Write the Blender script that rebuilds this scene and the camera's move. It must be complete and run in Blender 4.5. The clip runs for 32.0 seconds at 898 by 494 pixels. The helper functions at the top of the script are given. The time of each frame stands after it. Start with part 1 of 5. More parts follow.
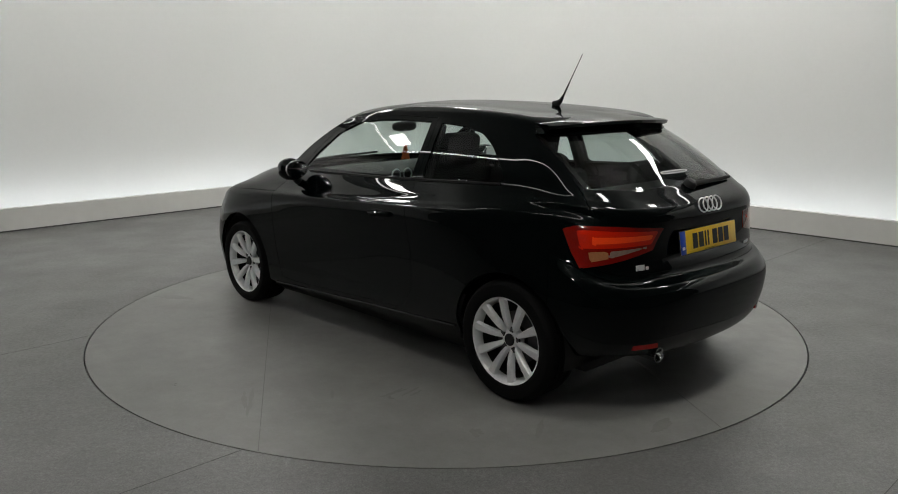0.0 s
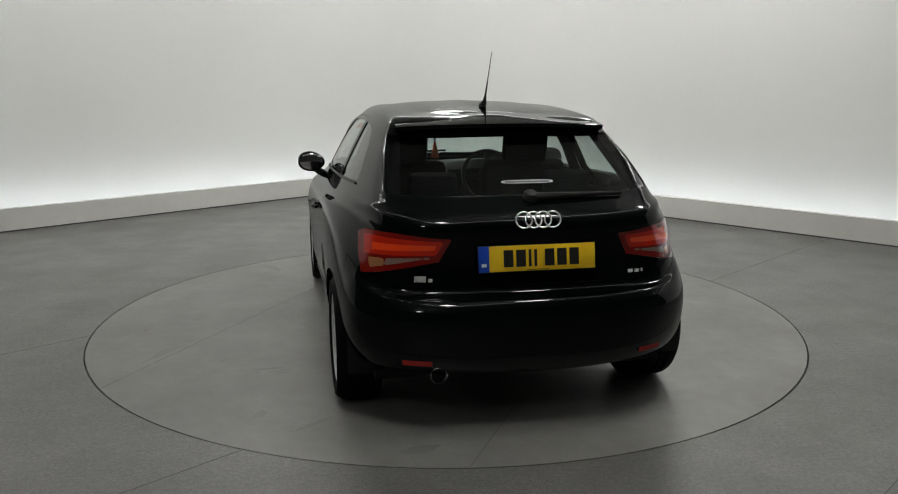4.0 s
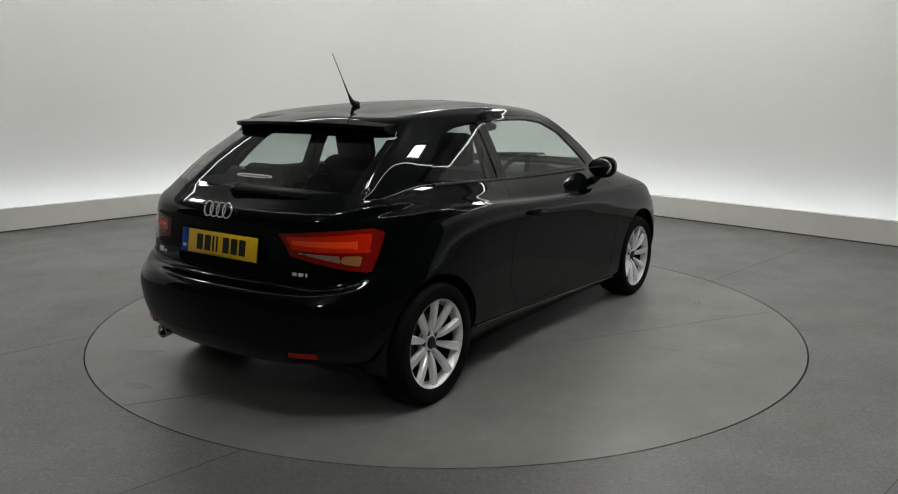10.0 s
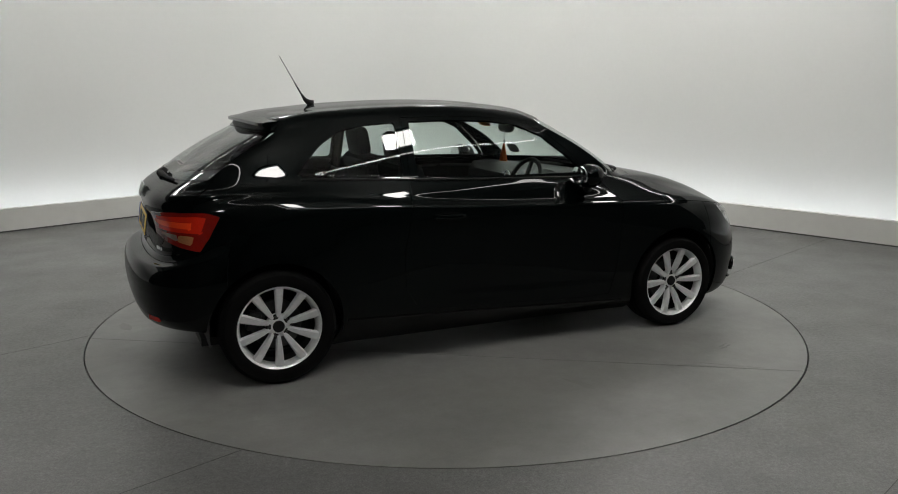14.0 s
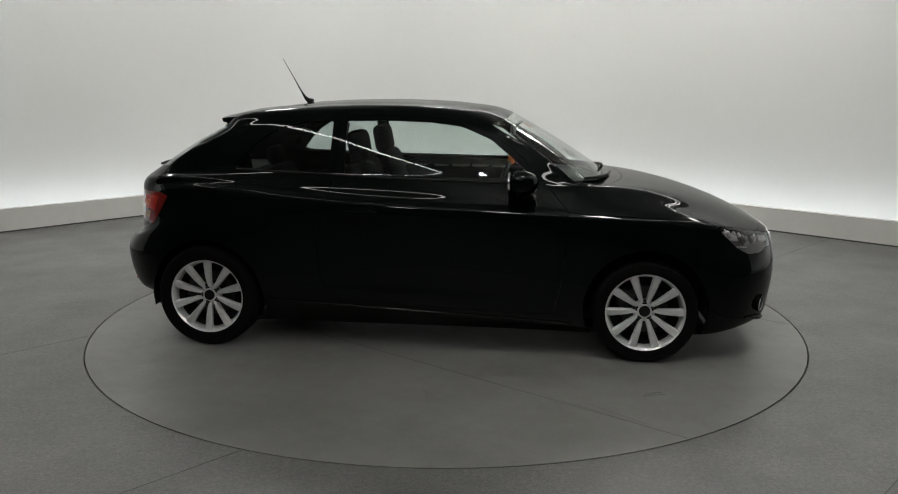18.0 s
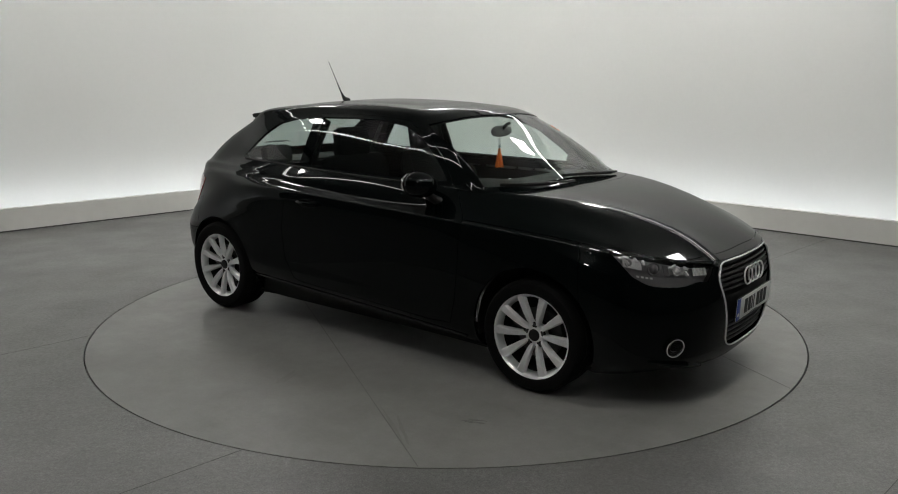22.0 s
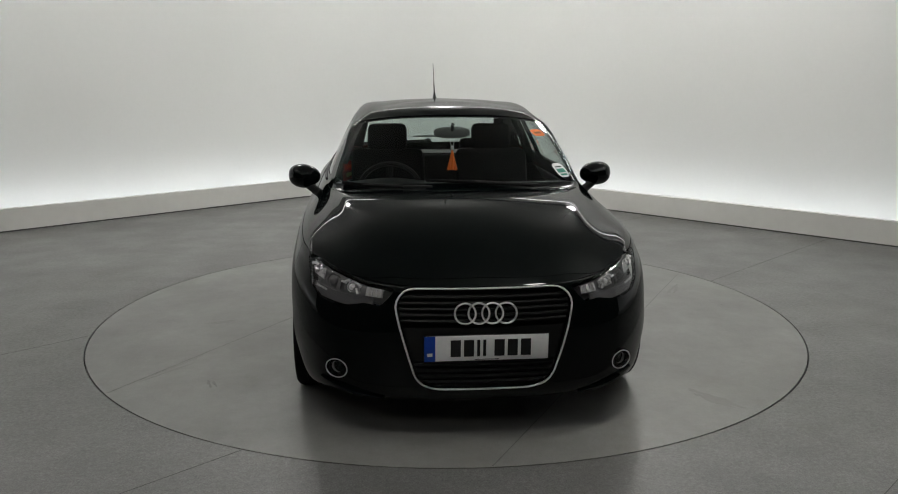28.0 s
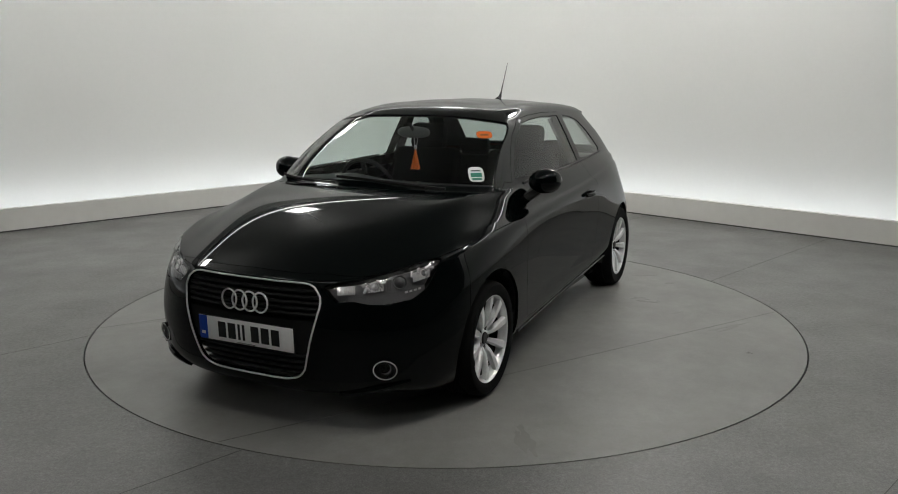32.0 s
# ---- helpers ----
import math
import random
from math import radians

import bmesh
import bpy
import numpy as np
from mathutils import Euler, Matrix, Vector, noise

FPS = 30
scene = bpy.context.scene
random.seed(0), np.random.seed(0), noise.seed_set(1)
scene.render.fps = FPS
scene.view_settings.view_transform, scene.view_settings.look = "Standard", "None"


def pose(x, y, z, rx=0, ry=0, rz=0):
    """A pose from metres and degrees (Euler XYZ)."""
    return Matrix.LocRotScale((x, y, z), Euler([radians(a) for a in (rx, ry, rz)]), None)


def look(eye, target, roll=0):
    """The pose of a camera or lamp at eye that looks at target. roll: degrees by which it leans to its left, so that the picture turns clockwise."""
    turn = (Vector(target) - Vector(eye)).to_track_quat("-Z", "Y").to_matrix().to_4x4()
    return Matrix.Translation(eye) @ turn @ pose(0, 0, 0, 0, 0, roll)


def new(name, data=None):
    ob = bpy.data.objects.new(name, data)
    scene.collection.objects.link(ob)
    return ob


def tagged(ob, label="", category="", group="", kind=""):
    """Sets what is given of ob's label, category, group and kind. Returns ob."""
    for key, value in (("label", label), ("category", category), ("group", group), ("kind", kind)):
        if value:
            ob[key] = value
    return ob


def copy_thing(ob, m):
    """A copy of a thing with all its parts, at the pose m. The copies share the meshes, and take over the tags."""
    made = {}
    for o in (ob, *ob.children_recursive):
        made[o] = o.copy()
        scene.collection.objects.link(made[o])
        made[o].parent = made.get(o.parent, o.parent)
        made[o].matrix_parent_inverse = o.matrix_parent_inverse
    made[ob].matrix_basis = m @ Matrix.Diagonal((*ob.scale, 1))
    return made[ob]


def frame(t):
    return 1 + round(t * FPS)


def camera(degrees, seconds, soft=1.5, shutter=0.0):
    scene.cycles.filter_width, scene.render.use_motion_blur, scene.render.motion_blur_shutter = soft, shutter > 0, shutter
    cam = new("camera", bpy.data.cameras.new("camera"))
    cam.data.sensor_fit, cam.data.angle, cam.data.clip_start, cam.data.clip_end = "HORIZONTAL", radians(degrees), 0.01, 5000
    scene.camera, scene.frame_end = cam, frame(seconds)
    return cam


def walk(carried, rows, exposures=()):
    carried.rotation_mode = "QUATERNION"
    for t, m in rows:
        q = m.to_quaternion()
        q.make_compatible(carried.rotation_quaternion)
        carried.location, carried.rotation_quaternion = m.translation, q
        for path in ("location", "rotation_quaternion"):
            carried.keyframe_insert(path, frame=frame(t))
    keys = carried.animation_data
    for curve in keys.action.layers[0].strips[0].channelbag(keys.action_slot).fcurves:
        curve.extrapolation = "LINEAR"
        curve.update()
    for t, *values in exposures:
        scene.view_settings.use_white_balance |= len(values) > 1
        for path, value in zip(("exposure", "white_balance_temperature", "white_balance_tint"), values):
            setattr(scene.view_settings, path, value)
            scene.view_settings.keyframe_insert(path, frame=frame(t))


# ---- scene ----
# ================= camera =================
cam = camera(58.95, 32.0, soft=1.0)
EYE = (0.0, -5.104, 1.483)
AIM = (EYE[0] + math.sin(radians(0.171)) * math.cos(radians(-11.51)), EYE[1] + math.cos(radians(0.171)) * math.cos(radians(-11.51)), EYE[2] + math.sin(radians(-11.51)))
walk(cam, [(0.0, look(EYE, AIM)), (32.0, look(EYE, AIM))], exposures=[(0.0, 0.0), (32.0, 0.0)])

# the turntable carries everything that turns
TURN_START, TURN_RATE = 132.94, -7.784
CAR_AT = (-0.050, -0.011)
RADIUS = 2.20

# ================= world and light =================
world = bpy.data.worlds.new("dark_hall")
scene.world = world
world.use_nodes = True
world.node_tree.nodes["Background"].inputs[0].default_value = (0.5, 0.52, 0.55, 1)
world.node_tree.nodes["Background"].inputs[1].default_value = 0.02


# ================= materials =================
def material(name, color, rough=0.5, metal=0.0, coat=0.0, bump=0.0, scale=40.0, vary=0.0, rvary=0.0, emit=0.0, trans=0.0, ior=1.45, big=2.0, spec=0.5):
    m = bpy.data.materials.new(name)
    m.use_nodes = True
    t = m.node_tree
    p = t.nodes["Principled BSDF"]
    p.inputs["Base Color"].default_value = (*color, 1)
    p.inputs["Roughness"].default_value = rough
    p.inputs["Metallic"].default_value = metal
    p.inputs["Coat Weight"].default_value = coat
    p.inputs["Coat Roughness"].default_value = 0.02
    p.inputs["IOR"].default_value = ior
    p.inputs["Specular IOR Level"].default_value = spec
    p.inputs["Transmission Weight"].default_value = trans
    if emit:
        p.inputs["Emission Color"].default_value = (*color, 1)
        p.inputs["Emission Strength"].default_value = emit
    if bump or vary or rvary:
        c = t.nodes.new("ShaderNodeTexCoord")
        fine = t.nodes.new("ShaderNodeTexNoise")
        fine.inputs["Scale"].default_value, fine.inputs["Detail"].default_value = scale, 6
        wide = t.nodes.new("ShaderNodeTexNoise")
        wide.inputs["Scale"].default_value, wide.inputs["Detail"].default_value = big, 4
        for n in (fine, wide):
            t.links.new(c.outputs["Object"], n.inputs["Vector"])
        mix = t.nodes.new("ShaderNodeMath")
        mix.operation = "ADD"
        t.links.new(fine.outputs[0], mix.inputs[0])
        t.links.new(wide.outputs[0], mix.inputs[1])
        if vary:
            r = t.nodes.new("ShaderNodeMapRange")
            r.inputs["From Min"].default_value, r.inputs["From Max"].default_value = 0.6, 1.4
            r.inputs["To Min"].default_value, r.inputs["To Max"].default_value = 1 - vary, 1 + vary
            t.links.new(mix.outputs[0], r.inputs["Value"])
            v = t.nodes.new("ShaderNodeVectorMath")
            v.operation = "SCALE"
            v.inputs[0].default_value = color
            t.links.new(r.outputs[0], v.inputs["Scale"])
            t.links.new(v.outputs[0], p.inputs["Base Color"])
        if rvary:
            r = t.nodes.new("ShaderNodeMapRange")
            r.inputs["From Min"].default_value, r.inputs["From Max"].default_value = 0.6, 1.4
            r.inputs["To Min"].default_value, r.inputs["To Max"].default_value = max(0, rough - rvary), rough + rvary
            t.links.new(mix.outputs[0], r.inputs["Value"])
            t.links.new(r.outputs[0], p.inputs["Roughness"])
        if bump:
            b = t.nodes.new("ShaderNodeBump")
            b.inputs["Strength"].default_value, b.inputs["Distance"].default_value = bump, 0.002
            t.links.new(fine.outputs[0], b.inputs["Height"])
            t.links.new(b.outputs[0], p.inputs["Normal"])
    return m


def glass_material(name, tint, gloss=0.0):
    m = bpy.data.materials.new(name)
    m.use_nodes = True
    t = m.node_tree
    t.nodes.remove(t.nodes["Principled BSDF"])
    out = t.nodes["Material Output"]
    clear = t.nodes.new("ShaderNodeBsdfTransparent")
    mirror = t.nodes.new("ShaderNodeBsdfGlossy")
    mix = t.nodes.new("ShaderNodeMixShader")
    lw = t.nodes.new("ShaderNodeLayerWeight")
    lw.inputs[0].default_value = 0.5
    power, gain = t.nodes.new("ShaderNodeMath"), t.nodes.new("ShaderNodeMath")
    power.operation, gain.operation = "POWER", "MULTIPLY_ADD"
    power.inputs[1].default_value = 5.0
    gain.inputs[1].default_value, gain.inputs[2].default_value = 0.93, 0.05
    clear.inputs[0].default_value = (*tint, 1)
    mirror.inputs["Roughness"].default_value = gloss
    t.links.new(lw.outputs["Facing"], power.inputs[0])
    t.links.new(power.outputs[0], gain.inputs[0])
    t.links.new(gain.outputs[0], mix.inputs[0])
    t.links.new(clear.outputs[0], mix.inputs[1])
    t.links.new(mirror.outputs[0], mix.inputs[2])
    t.links.new(mix.outputs[0], out.inputs[0])
    return m


PAINT = material("black_pearl_car_paint", (0.0012, 0.0024, 0.0024), 0.20, 0.15, 0.50, scale=900, vary=0.5, spec=0.0)
TRIM = material("black_plastic_trim", (0.010, 0.010, 0.010), 0.5, spec=0.3, bump=0.15, scale=300, rvary=0.1)
GLOSS = material("gloss_black_trim", (0.006, 0.006, 0.006), 0.15, rvary=0.04)
RUBBER = material("tyre_rubber", (0.005, 0.005, 0.005), 0.75, spec=0.10, bump=0.3, scale=120, vary=0.2)
ALLOY = material("silver_alloy", (0.82, 0.825, 0.83), 0.34, 0.40, 0.4, vary=0.10, rvary=0.08, scale=45)
DARK_METAL = material("brake_metal", (0.10, 0.10, 0.10), 0.45, 0.8, vary=0.3, scale=60)
BADGE = material("satin_silver", (0.78, 0.78, 0.78), 0.30, 0.45, 0.5, rvary=0.05)
SATIN = material("satin_bright_metal", (0.80, 0.80, 0.80), 0.22, 0.35, 0.6, rvary=0.04)
CHROME = material("chrome", (0.80, 0.80, 0.80), 0.10, 1.0, rvary=0.03)
GLASS = glass_material("window_glass", (0.80, 0.86, 0.83))
TINTED = glass_material("tinted_glass", (0.66, 0.72, 0.70))
SOFT_SILVER = material("dull_silver_reflector", (0.70, 0.70, 0.70), 0.25, 0.6, 0.6, vary=0.5, scale=55, rvary=0.1)
SILVER = material("bright_silver_lacquer", (0.88, 0.88, 0.88), 0.22, 0.35, 0.8, rvary=0.05, vary=0.06, scale=90)
HOUSING = material("lamp_housing", (0.15, 0.15, 0.153), 0.35, 0.1, vary=0.2, scale=60)
INDICATOR = material("indicator_lens", (0.55, 0.54, 0.53), 0.18, 0.1, 0.8, vary=0.25, scale=90)
GREY = material("grey_plastic", (0.12, 0.12, 0.122), 0.4, vary=0.1, scale=80)
SMOKED = material("smoked_clear_lens", (0.22, 0.15, 0.12), 0.15, 0.0, 1.0, vary=0.3, scale=90)
AMBER = material("amber_lamp_window", (0.36, 0.15, 0.06), 0.15, 0.0, 1.0, vary=0.25, scale=120)
DEEP_RED = material("deep_red_reflector", (0.30, 0.008, 0.005), 0.2, 0.0, 0.6, vary=0.2, scale=200)
RED_BRIGHT = material("bright_red_lens", (0.98, 0.07, 0.010), 0.15, 0.0, 1.0, vary=0.1, scale=200)
BLUE = material("blue_plate_band", (0.01, 0.06, 0.42), 0.35, vary=0.05, scale=50)
WHITE_PLATE = material("white_plate", (0.86, 0.86, 0.85), 0.35, vary=0.04, scale=60)
YELLOW_PLATE = material("yellow_plate", (0.85, 0.55, 0.02), 0.35, vary=0.04, scale=60)
INK = material("dark_ink", (0.01, 0.01, 0.01), 0.5, vary=0.1)
WHITE = material("white_print", (0.8, 0.8, 0.8), 0.5, vary=0.03)
PALE = material("pale_print", (0.5, 0.5, 0.5), 0.6, vary=0.1, scale=200)
GREEN = material("green_print", (0.03, 0.22, 0.16), 0.5, vary=0.1)
ORANGE = material("orange_thread", (0.80, 0.16, 0.015), 0.7, vary=0.15, scale=150)
CLEAR = glass_material("clear_lens", (0.9, 0.9, 0.9))
RED_EDGE = material("dark_red_lens_edge", (0.20, 0.005, 0.002), 0.12, 0.0, 0.8, vary=0.2, scale=120)
RED = material("red_lamp_lens", (0.62, 0.016, 0.003), 0.12, 0.0, 1.0, vary=0.15, scale=200)
DARK_CLOTH = material("dark_seat_cloth", (0.008, 0.008, 0.0085), 0.85, bump=0.4, scale=400, vary=0.25, spec=0.08)
WALL = material("white_painted_wall", (0.78, 0.79, 0.77), 0.6, bump=0.05, scale=25, vary=0.015, big=0.6)
PLINTH = material("plinth_paint", (0.68, 0.675, 0.645), 0.55, vary=0.04, scale=12, bump=0.05)


def floor_material(name, color, rough, speckle, stains, seed):
    """Grey resin: fine aggregate speckle, soft wide stains and uneven gloss."""
    m = bpy.data.materials.new(name)
    m.use_nodes = True
    t = m.node_tree
    p = t.nodes["Principled BSDF"]
    c = t.nodes.new("ShaderNodeTexCoord")
    place = t.nodes.new("ShaderNodeMapping")
    place.inputs["Location"].default_value = (seed, seed * 1.7, 0)
    t.links.new(c.outputs["Object"], place.inputs["Vector"])

    def noise_node(scale, detail, lo, hi):
        n = t.nodes.new("ShaderNodeTexNoise")
        n.inputs["Scale"].default_value, n.inputs["Detail"].default_value = scale, detail
        t.links.new(place.outputs[0], n.inputs["Vector"])
        r = t.nodes.new("ShaderNodeMapRange")
        r.inputs["From Min"].default_value, r.inputs["From Max"].default_value = 0.3, 0.7
        r.inputs["To Min"].default_value, r.inputs["To Max"].default_value = lo, hi
        t.links.new(n.outputs[0], r.inputs["Value"])
        return r.outputs[0]

    def product(a, b):
        n = t.nodes.new("ShaderNodeMath")
        n.operation = "MULTIPLY"
        t.links.new(a, n.inputs[0])
        t.links.new(b, n.inputs[1])
        return n.outputs[0]

    tone = noise_node(150, 3, 1 - speckle, 1 + speckle)
    for scale, detail, amount in ((46, 4, speckle * 0.55), (0.7, 4, stains), (3.1, 6, stains * 0.8), (12, 6, stains * 0.5)):
        tone = product(tone, noise_node(scale, detail, 1 - amount, 1 + amount))
    v = t.nodes.new("ShaderNodeVectorMath")
    v.operation = "SCALE"
    v.inputs[0].default_value = color
    t.links.new(tone, v.inputs["Scale"])
    t.links.new(v.outputs[0], p.inputs["Base Color"])
    t.links.new(product(noise_node(2.2, 5, rough * 0.85, rough * 1.15), noise_node(60, 3, 1 - speckle * 0.5, 1 + speckle * 0.5)), p.inputs["Roughness"])
    p.inputs["Specular IOR Level"].default_value = 0.70
    # brownish tyre and drag stains
    warm = t.nodes.new("ShaderNodeMix")
    warm.data_type = "RGBA"
    warm.inputs["B"].default_value = (color[0] * 0.80, color[1] * 0.76, color[2] * 0.66, 1)
    t.links.new(v.outputs[0], warm.inputs["A"])
    patch = product(noise_node(1.3, 7, -0.25, 1.0), noise_node(9, 5, 0.2, 1.0))
    t.links.new(product(patch, noise_node(0.5, 2, 0.0, stains * 4)), warm.inputs["Factor"])
    t.links.new(warm.outputs["Result"], p.inputs["Base Color"])
    relief = t.nodes.new("ShaderNodeBump")
    relief.inputs["Strength"].default_value, relief.inputs["Distance"].default_value = 0.25, 0.001
    t.links.new(noise_node(150, 3, 0.5 - speckle, 0.5 + speckle), relief.inputs["Height"])
    t.links.new(relief.outputs[0], p.inputs["Normal"])
    return m


FLOOR = floor_material("grey_resin_floor", (0.118, 0.118, 0.115), 0.40, 0.36, 0.16, 3.0)
DISC = floor_material("grey_disc_floor", (0.186, 0.186, 0.178), 0.40, 0.08, 0.14, 11.0)
DARK = material("dark_hall_wall", (0.06, 0.06, 0.06), 0.9, vary=0.1, scale=3)
CEILING = material("grey_ceiling_paint", (0.20, 0.205, 0.20), 0.9, vary=0.06, scale=3)
STAIN = material("soft_floor_stain", (0.170, 0.169, 0.159), 0.42, vary=0.10, scale=25, spec=0.70)
SCUFF = material("rubber_scuff", (0.115, 0.115, 0.110), 0.42, vary=0.3, scale=60, spec=0.75)
# near-black that paints in the shade of hollows; also colours the wiper arm
GAP = material("shade_and_trim_black", (0.01, 0.01, 0.01), 0.8, vary=0.2)
PANEL_LIGHT = material("led_panel", (1.0, 0.98, 0.94), emit=49.0)
STRIP_LIGHT = material("led_strip", (0.90, 0.94, 1.0), emit=4.9)
COVE_LIGHT = material("led_cove", (1.0, 0.99, 0.96), emit=26.5)
LINE_LIGHT = material("led_line", (1.0, 0.98, 0.95), emit=16.0)
JOINT = material("filled_joint", (0.070, 0.070, 0.066), 0.6, vary=0.4, scale=14)


# ================= mesh helpers =================
def part(name, bm, mat, parent=None, label="", smooth=True):
    """Links a bmesh as one mesh object under a thing or under a part."""
    me = bpy.data.meshes.new(name)
    bm.to_mesh(me)
    bm.free()
    for f in me.polygons:
        f.use_smooth = smooth
    if smooth:
        me.set_sharp_from_angle(angle=radians(35))
    me.materials.append(mat)
    ob = new(name, me)
    if parent:
        ob.parent = parent
    if label:
        ob["label"] = label
    return ob


def box(bm, lo, hi, m=None, bevel=0.0):
    geo = bmesh.ops.create_cube(bm, size=1.0)["verts"]
    for v in geo:
        v.co = Vector([lo[i] + (v.co[i] + 0.5) * (hi[i] - lo[i]) for i in range(3)])
    if bevel:
        edges = list({e for v in geo for e in v.link_edges})
        geo = bmesh.ops.bevel(bm, geom=edges, offset=bevel, segments=2, affect="EDGES", profile=0.5)["verts"]
    if m is not None:
        bmesh.ops.transform(bm, matrix=m, verts=list({v for v in geo if v.is_valid}))
    return bm


def lathe(bm, profile, steps=48, m=None, closed=False):
    """Turns a profile of (radius, axial) about the local z axis."""
    rings = []
    for k in range(steps):
        a = 2 * math.pi * k / steps
        rings.append([bm.verts.new((r * math.cos(a), r * math.sin(a), h)) for r, h in profile])
    n = len(profile)
    for k in range(steps):
        p, q = rings[k], rings[(k + 1) % steps]
        for i in range(n if closed else n - 1):
            j = (i + 1) % n
            bm.faces.new((p[i], q[i], q[j], p[j]))
    if m is not None:
        bmesh.ops.transform(bm, matrix=m, verts=[v for r in rings for v in r])
    return bm


def tube(bm, points, radius, sides=8, closed=False):
    """A round bar along points; radius may be a list."""
    pts = [Vector(p) for p in points]
    n = len(pts)
    rad = radius if isinstance(radius, (list, tuple)) else [radius] * n
    rings = []
    side = None
    for i, p in enumerate(pts):
        if closed:
            d = (pts[(i + 1) % n] - pts[i - 1]).normalized()
        else:
            d = (pts[min(i + 1, n - 1)] - pts[max(i - 1, 0)]).normalized()
        if side is None:
            side = d.orthogonal().normalized()
        side = (side - d * side.dot(d)).normalized()
        up = d.cross(side)
        rings.append([bm.verts.new(p + (side * math.cos(2 * math.pi * k / sides) + up * math.sin(2 * math.pi * k / sides)) * rad[i]) for k in range(sides)])
    for i in range(n if closed else n - 1):
        a, b = rings[i], rings[(i + 1) % n]
        for k in range(sides):
            bm.faces.new((a[k], a[(k + 1) % sides], b[(k + 1) % sides], b[k]))
    if not closed:
        bm.faces.new(rings[0][::-1])
        bm.faces.new(rings[-1])
    return bm


def slab(bm, outline, depth, m=None):
    """A flat outline in the local xy plane, thick along z from 0 to depth."""
    lo = [bm.verts.new((x, y, 0)) for x, y in outline]
    hi = [bm.verts.new((x, y, depth)) for x, y in outline]
    n = len(outline)
    bm.faces.new(lo[::-1])
    bm.faces.new(hi)
    for i in range(n):
        bm.faces.new((lo[i], lo[(i + 1) % n], hi[(i + 1) % n], hi[i]))
    if m is not None:
        bmesh.ops.transform(bm, matrix=m, verts=lo + hi)
    return bm


def thing(name, label, category, group=""):
    return tagged(new(name), label, category, group)


# ================= the hall =================
# room axes are turned 45 degrees: a along (1, 1), b along (-1, 1)
S = math.sqrt(0.5)


def room(a, b, z=0.0):
    return Vector(((a - b) * S, (a + b) * S, z))


WALL_A, WALL_B, BACK_A, BACK_B, HIGH, RIG_Z = 4.49, 5.29, -6.5, -6.5, 4.0, 3.2
BEND = 2.0


def wall_line(inset, steps=24):
    """The line of the two white walls with their rounded corner, set back by inset."""
    r = BEND + inset
    ca, cb = WALL_A - BEND, WALL_B - BEND
    line = [(WALL_A + inset, BACK_B)]
    line += [(WALL_A + inset, BACK_B + (cb - BACK_B) * k / 8) for k in range(1, 8)]
    line += [(ca + r * math.cos(math.pi / 2 * k / steps), cb + r * math.sin(math.pi / 2 * k / steps)) for k in range(steps + 1)]
    line += [(ca + (BACK_A - ca) * k / 8, WALL_B + inset) for k in range(1, 9)]
    return line


def extrude_line(bm, outer, inner, z0, z1):
    """A wall between two plan lines of equal length."""
    cols = []
    for (a, b), (c, d) in zip(outer, inner):
        cols.append([bm.verts.new(room(c, d, z0)), bm.verts.new(room(c, d, z1)), bm.verts.new(room(a, b, z1)), bm.verts.new(room(a, b, z0))])
    for p, q in zip(cols, cols[1:]):
        for i in range(4):
            j = (i + 1) % 4
            bm.faces.new((p[i], p[j], q[j], q[i]))
    bm.faces.new(cols[0][::-1])
    bm.faces.new(cols[-1])
    return bm


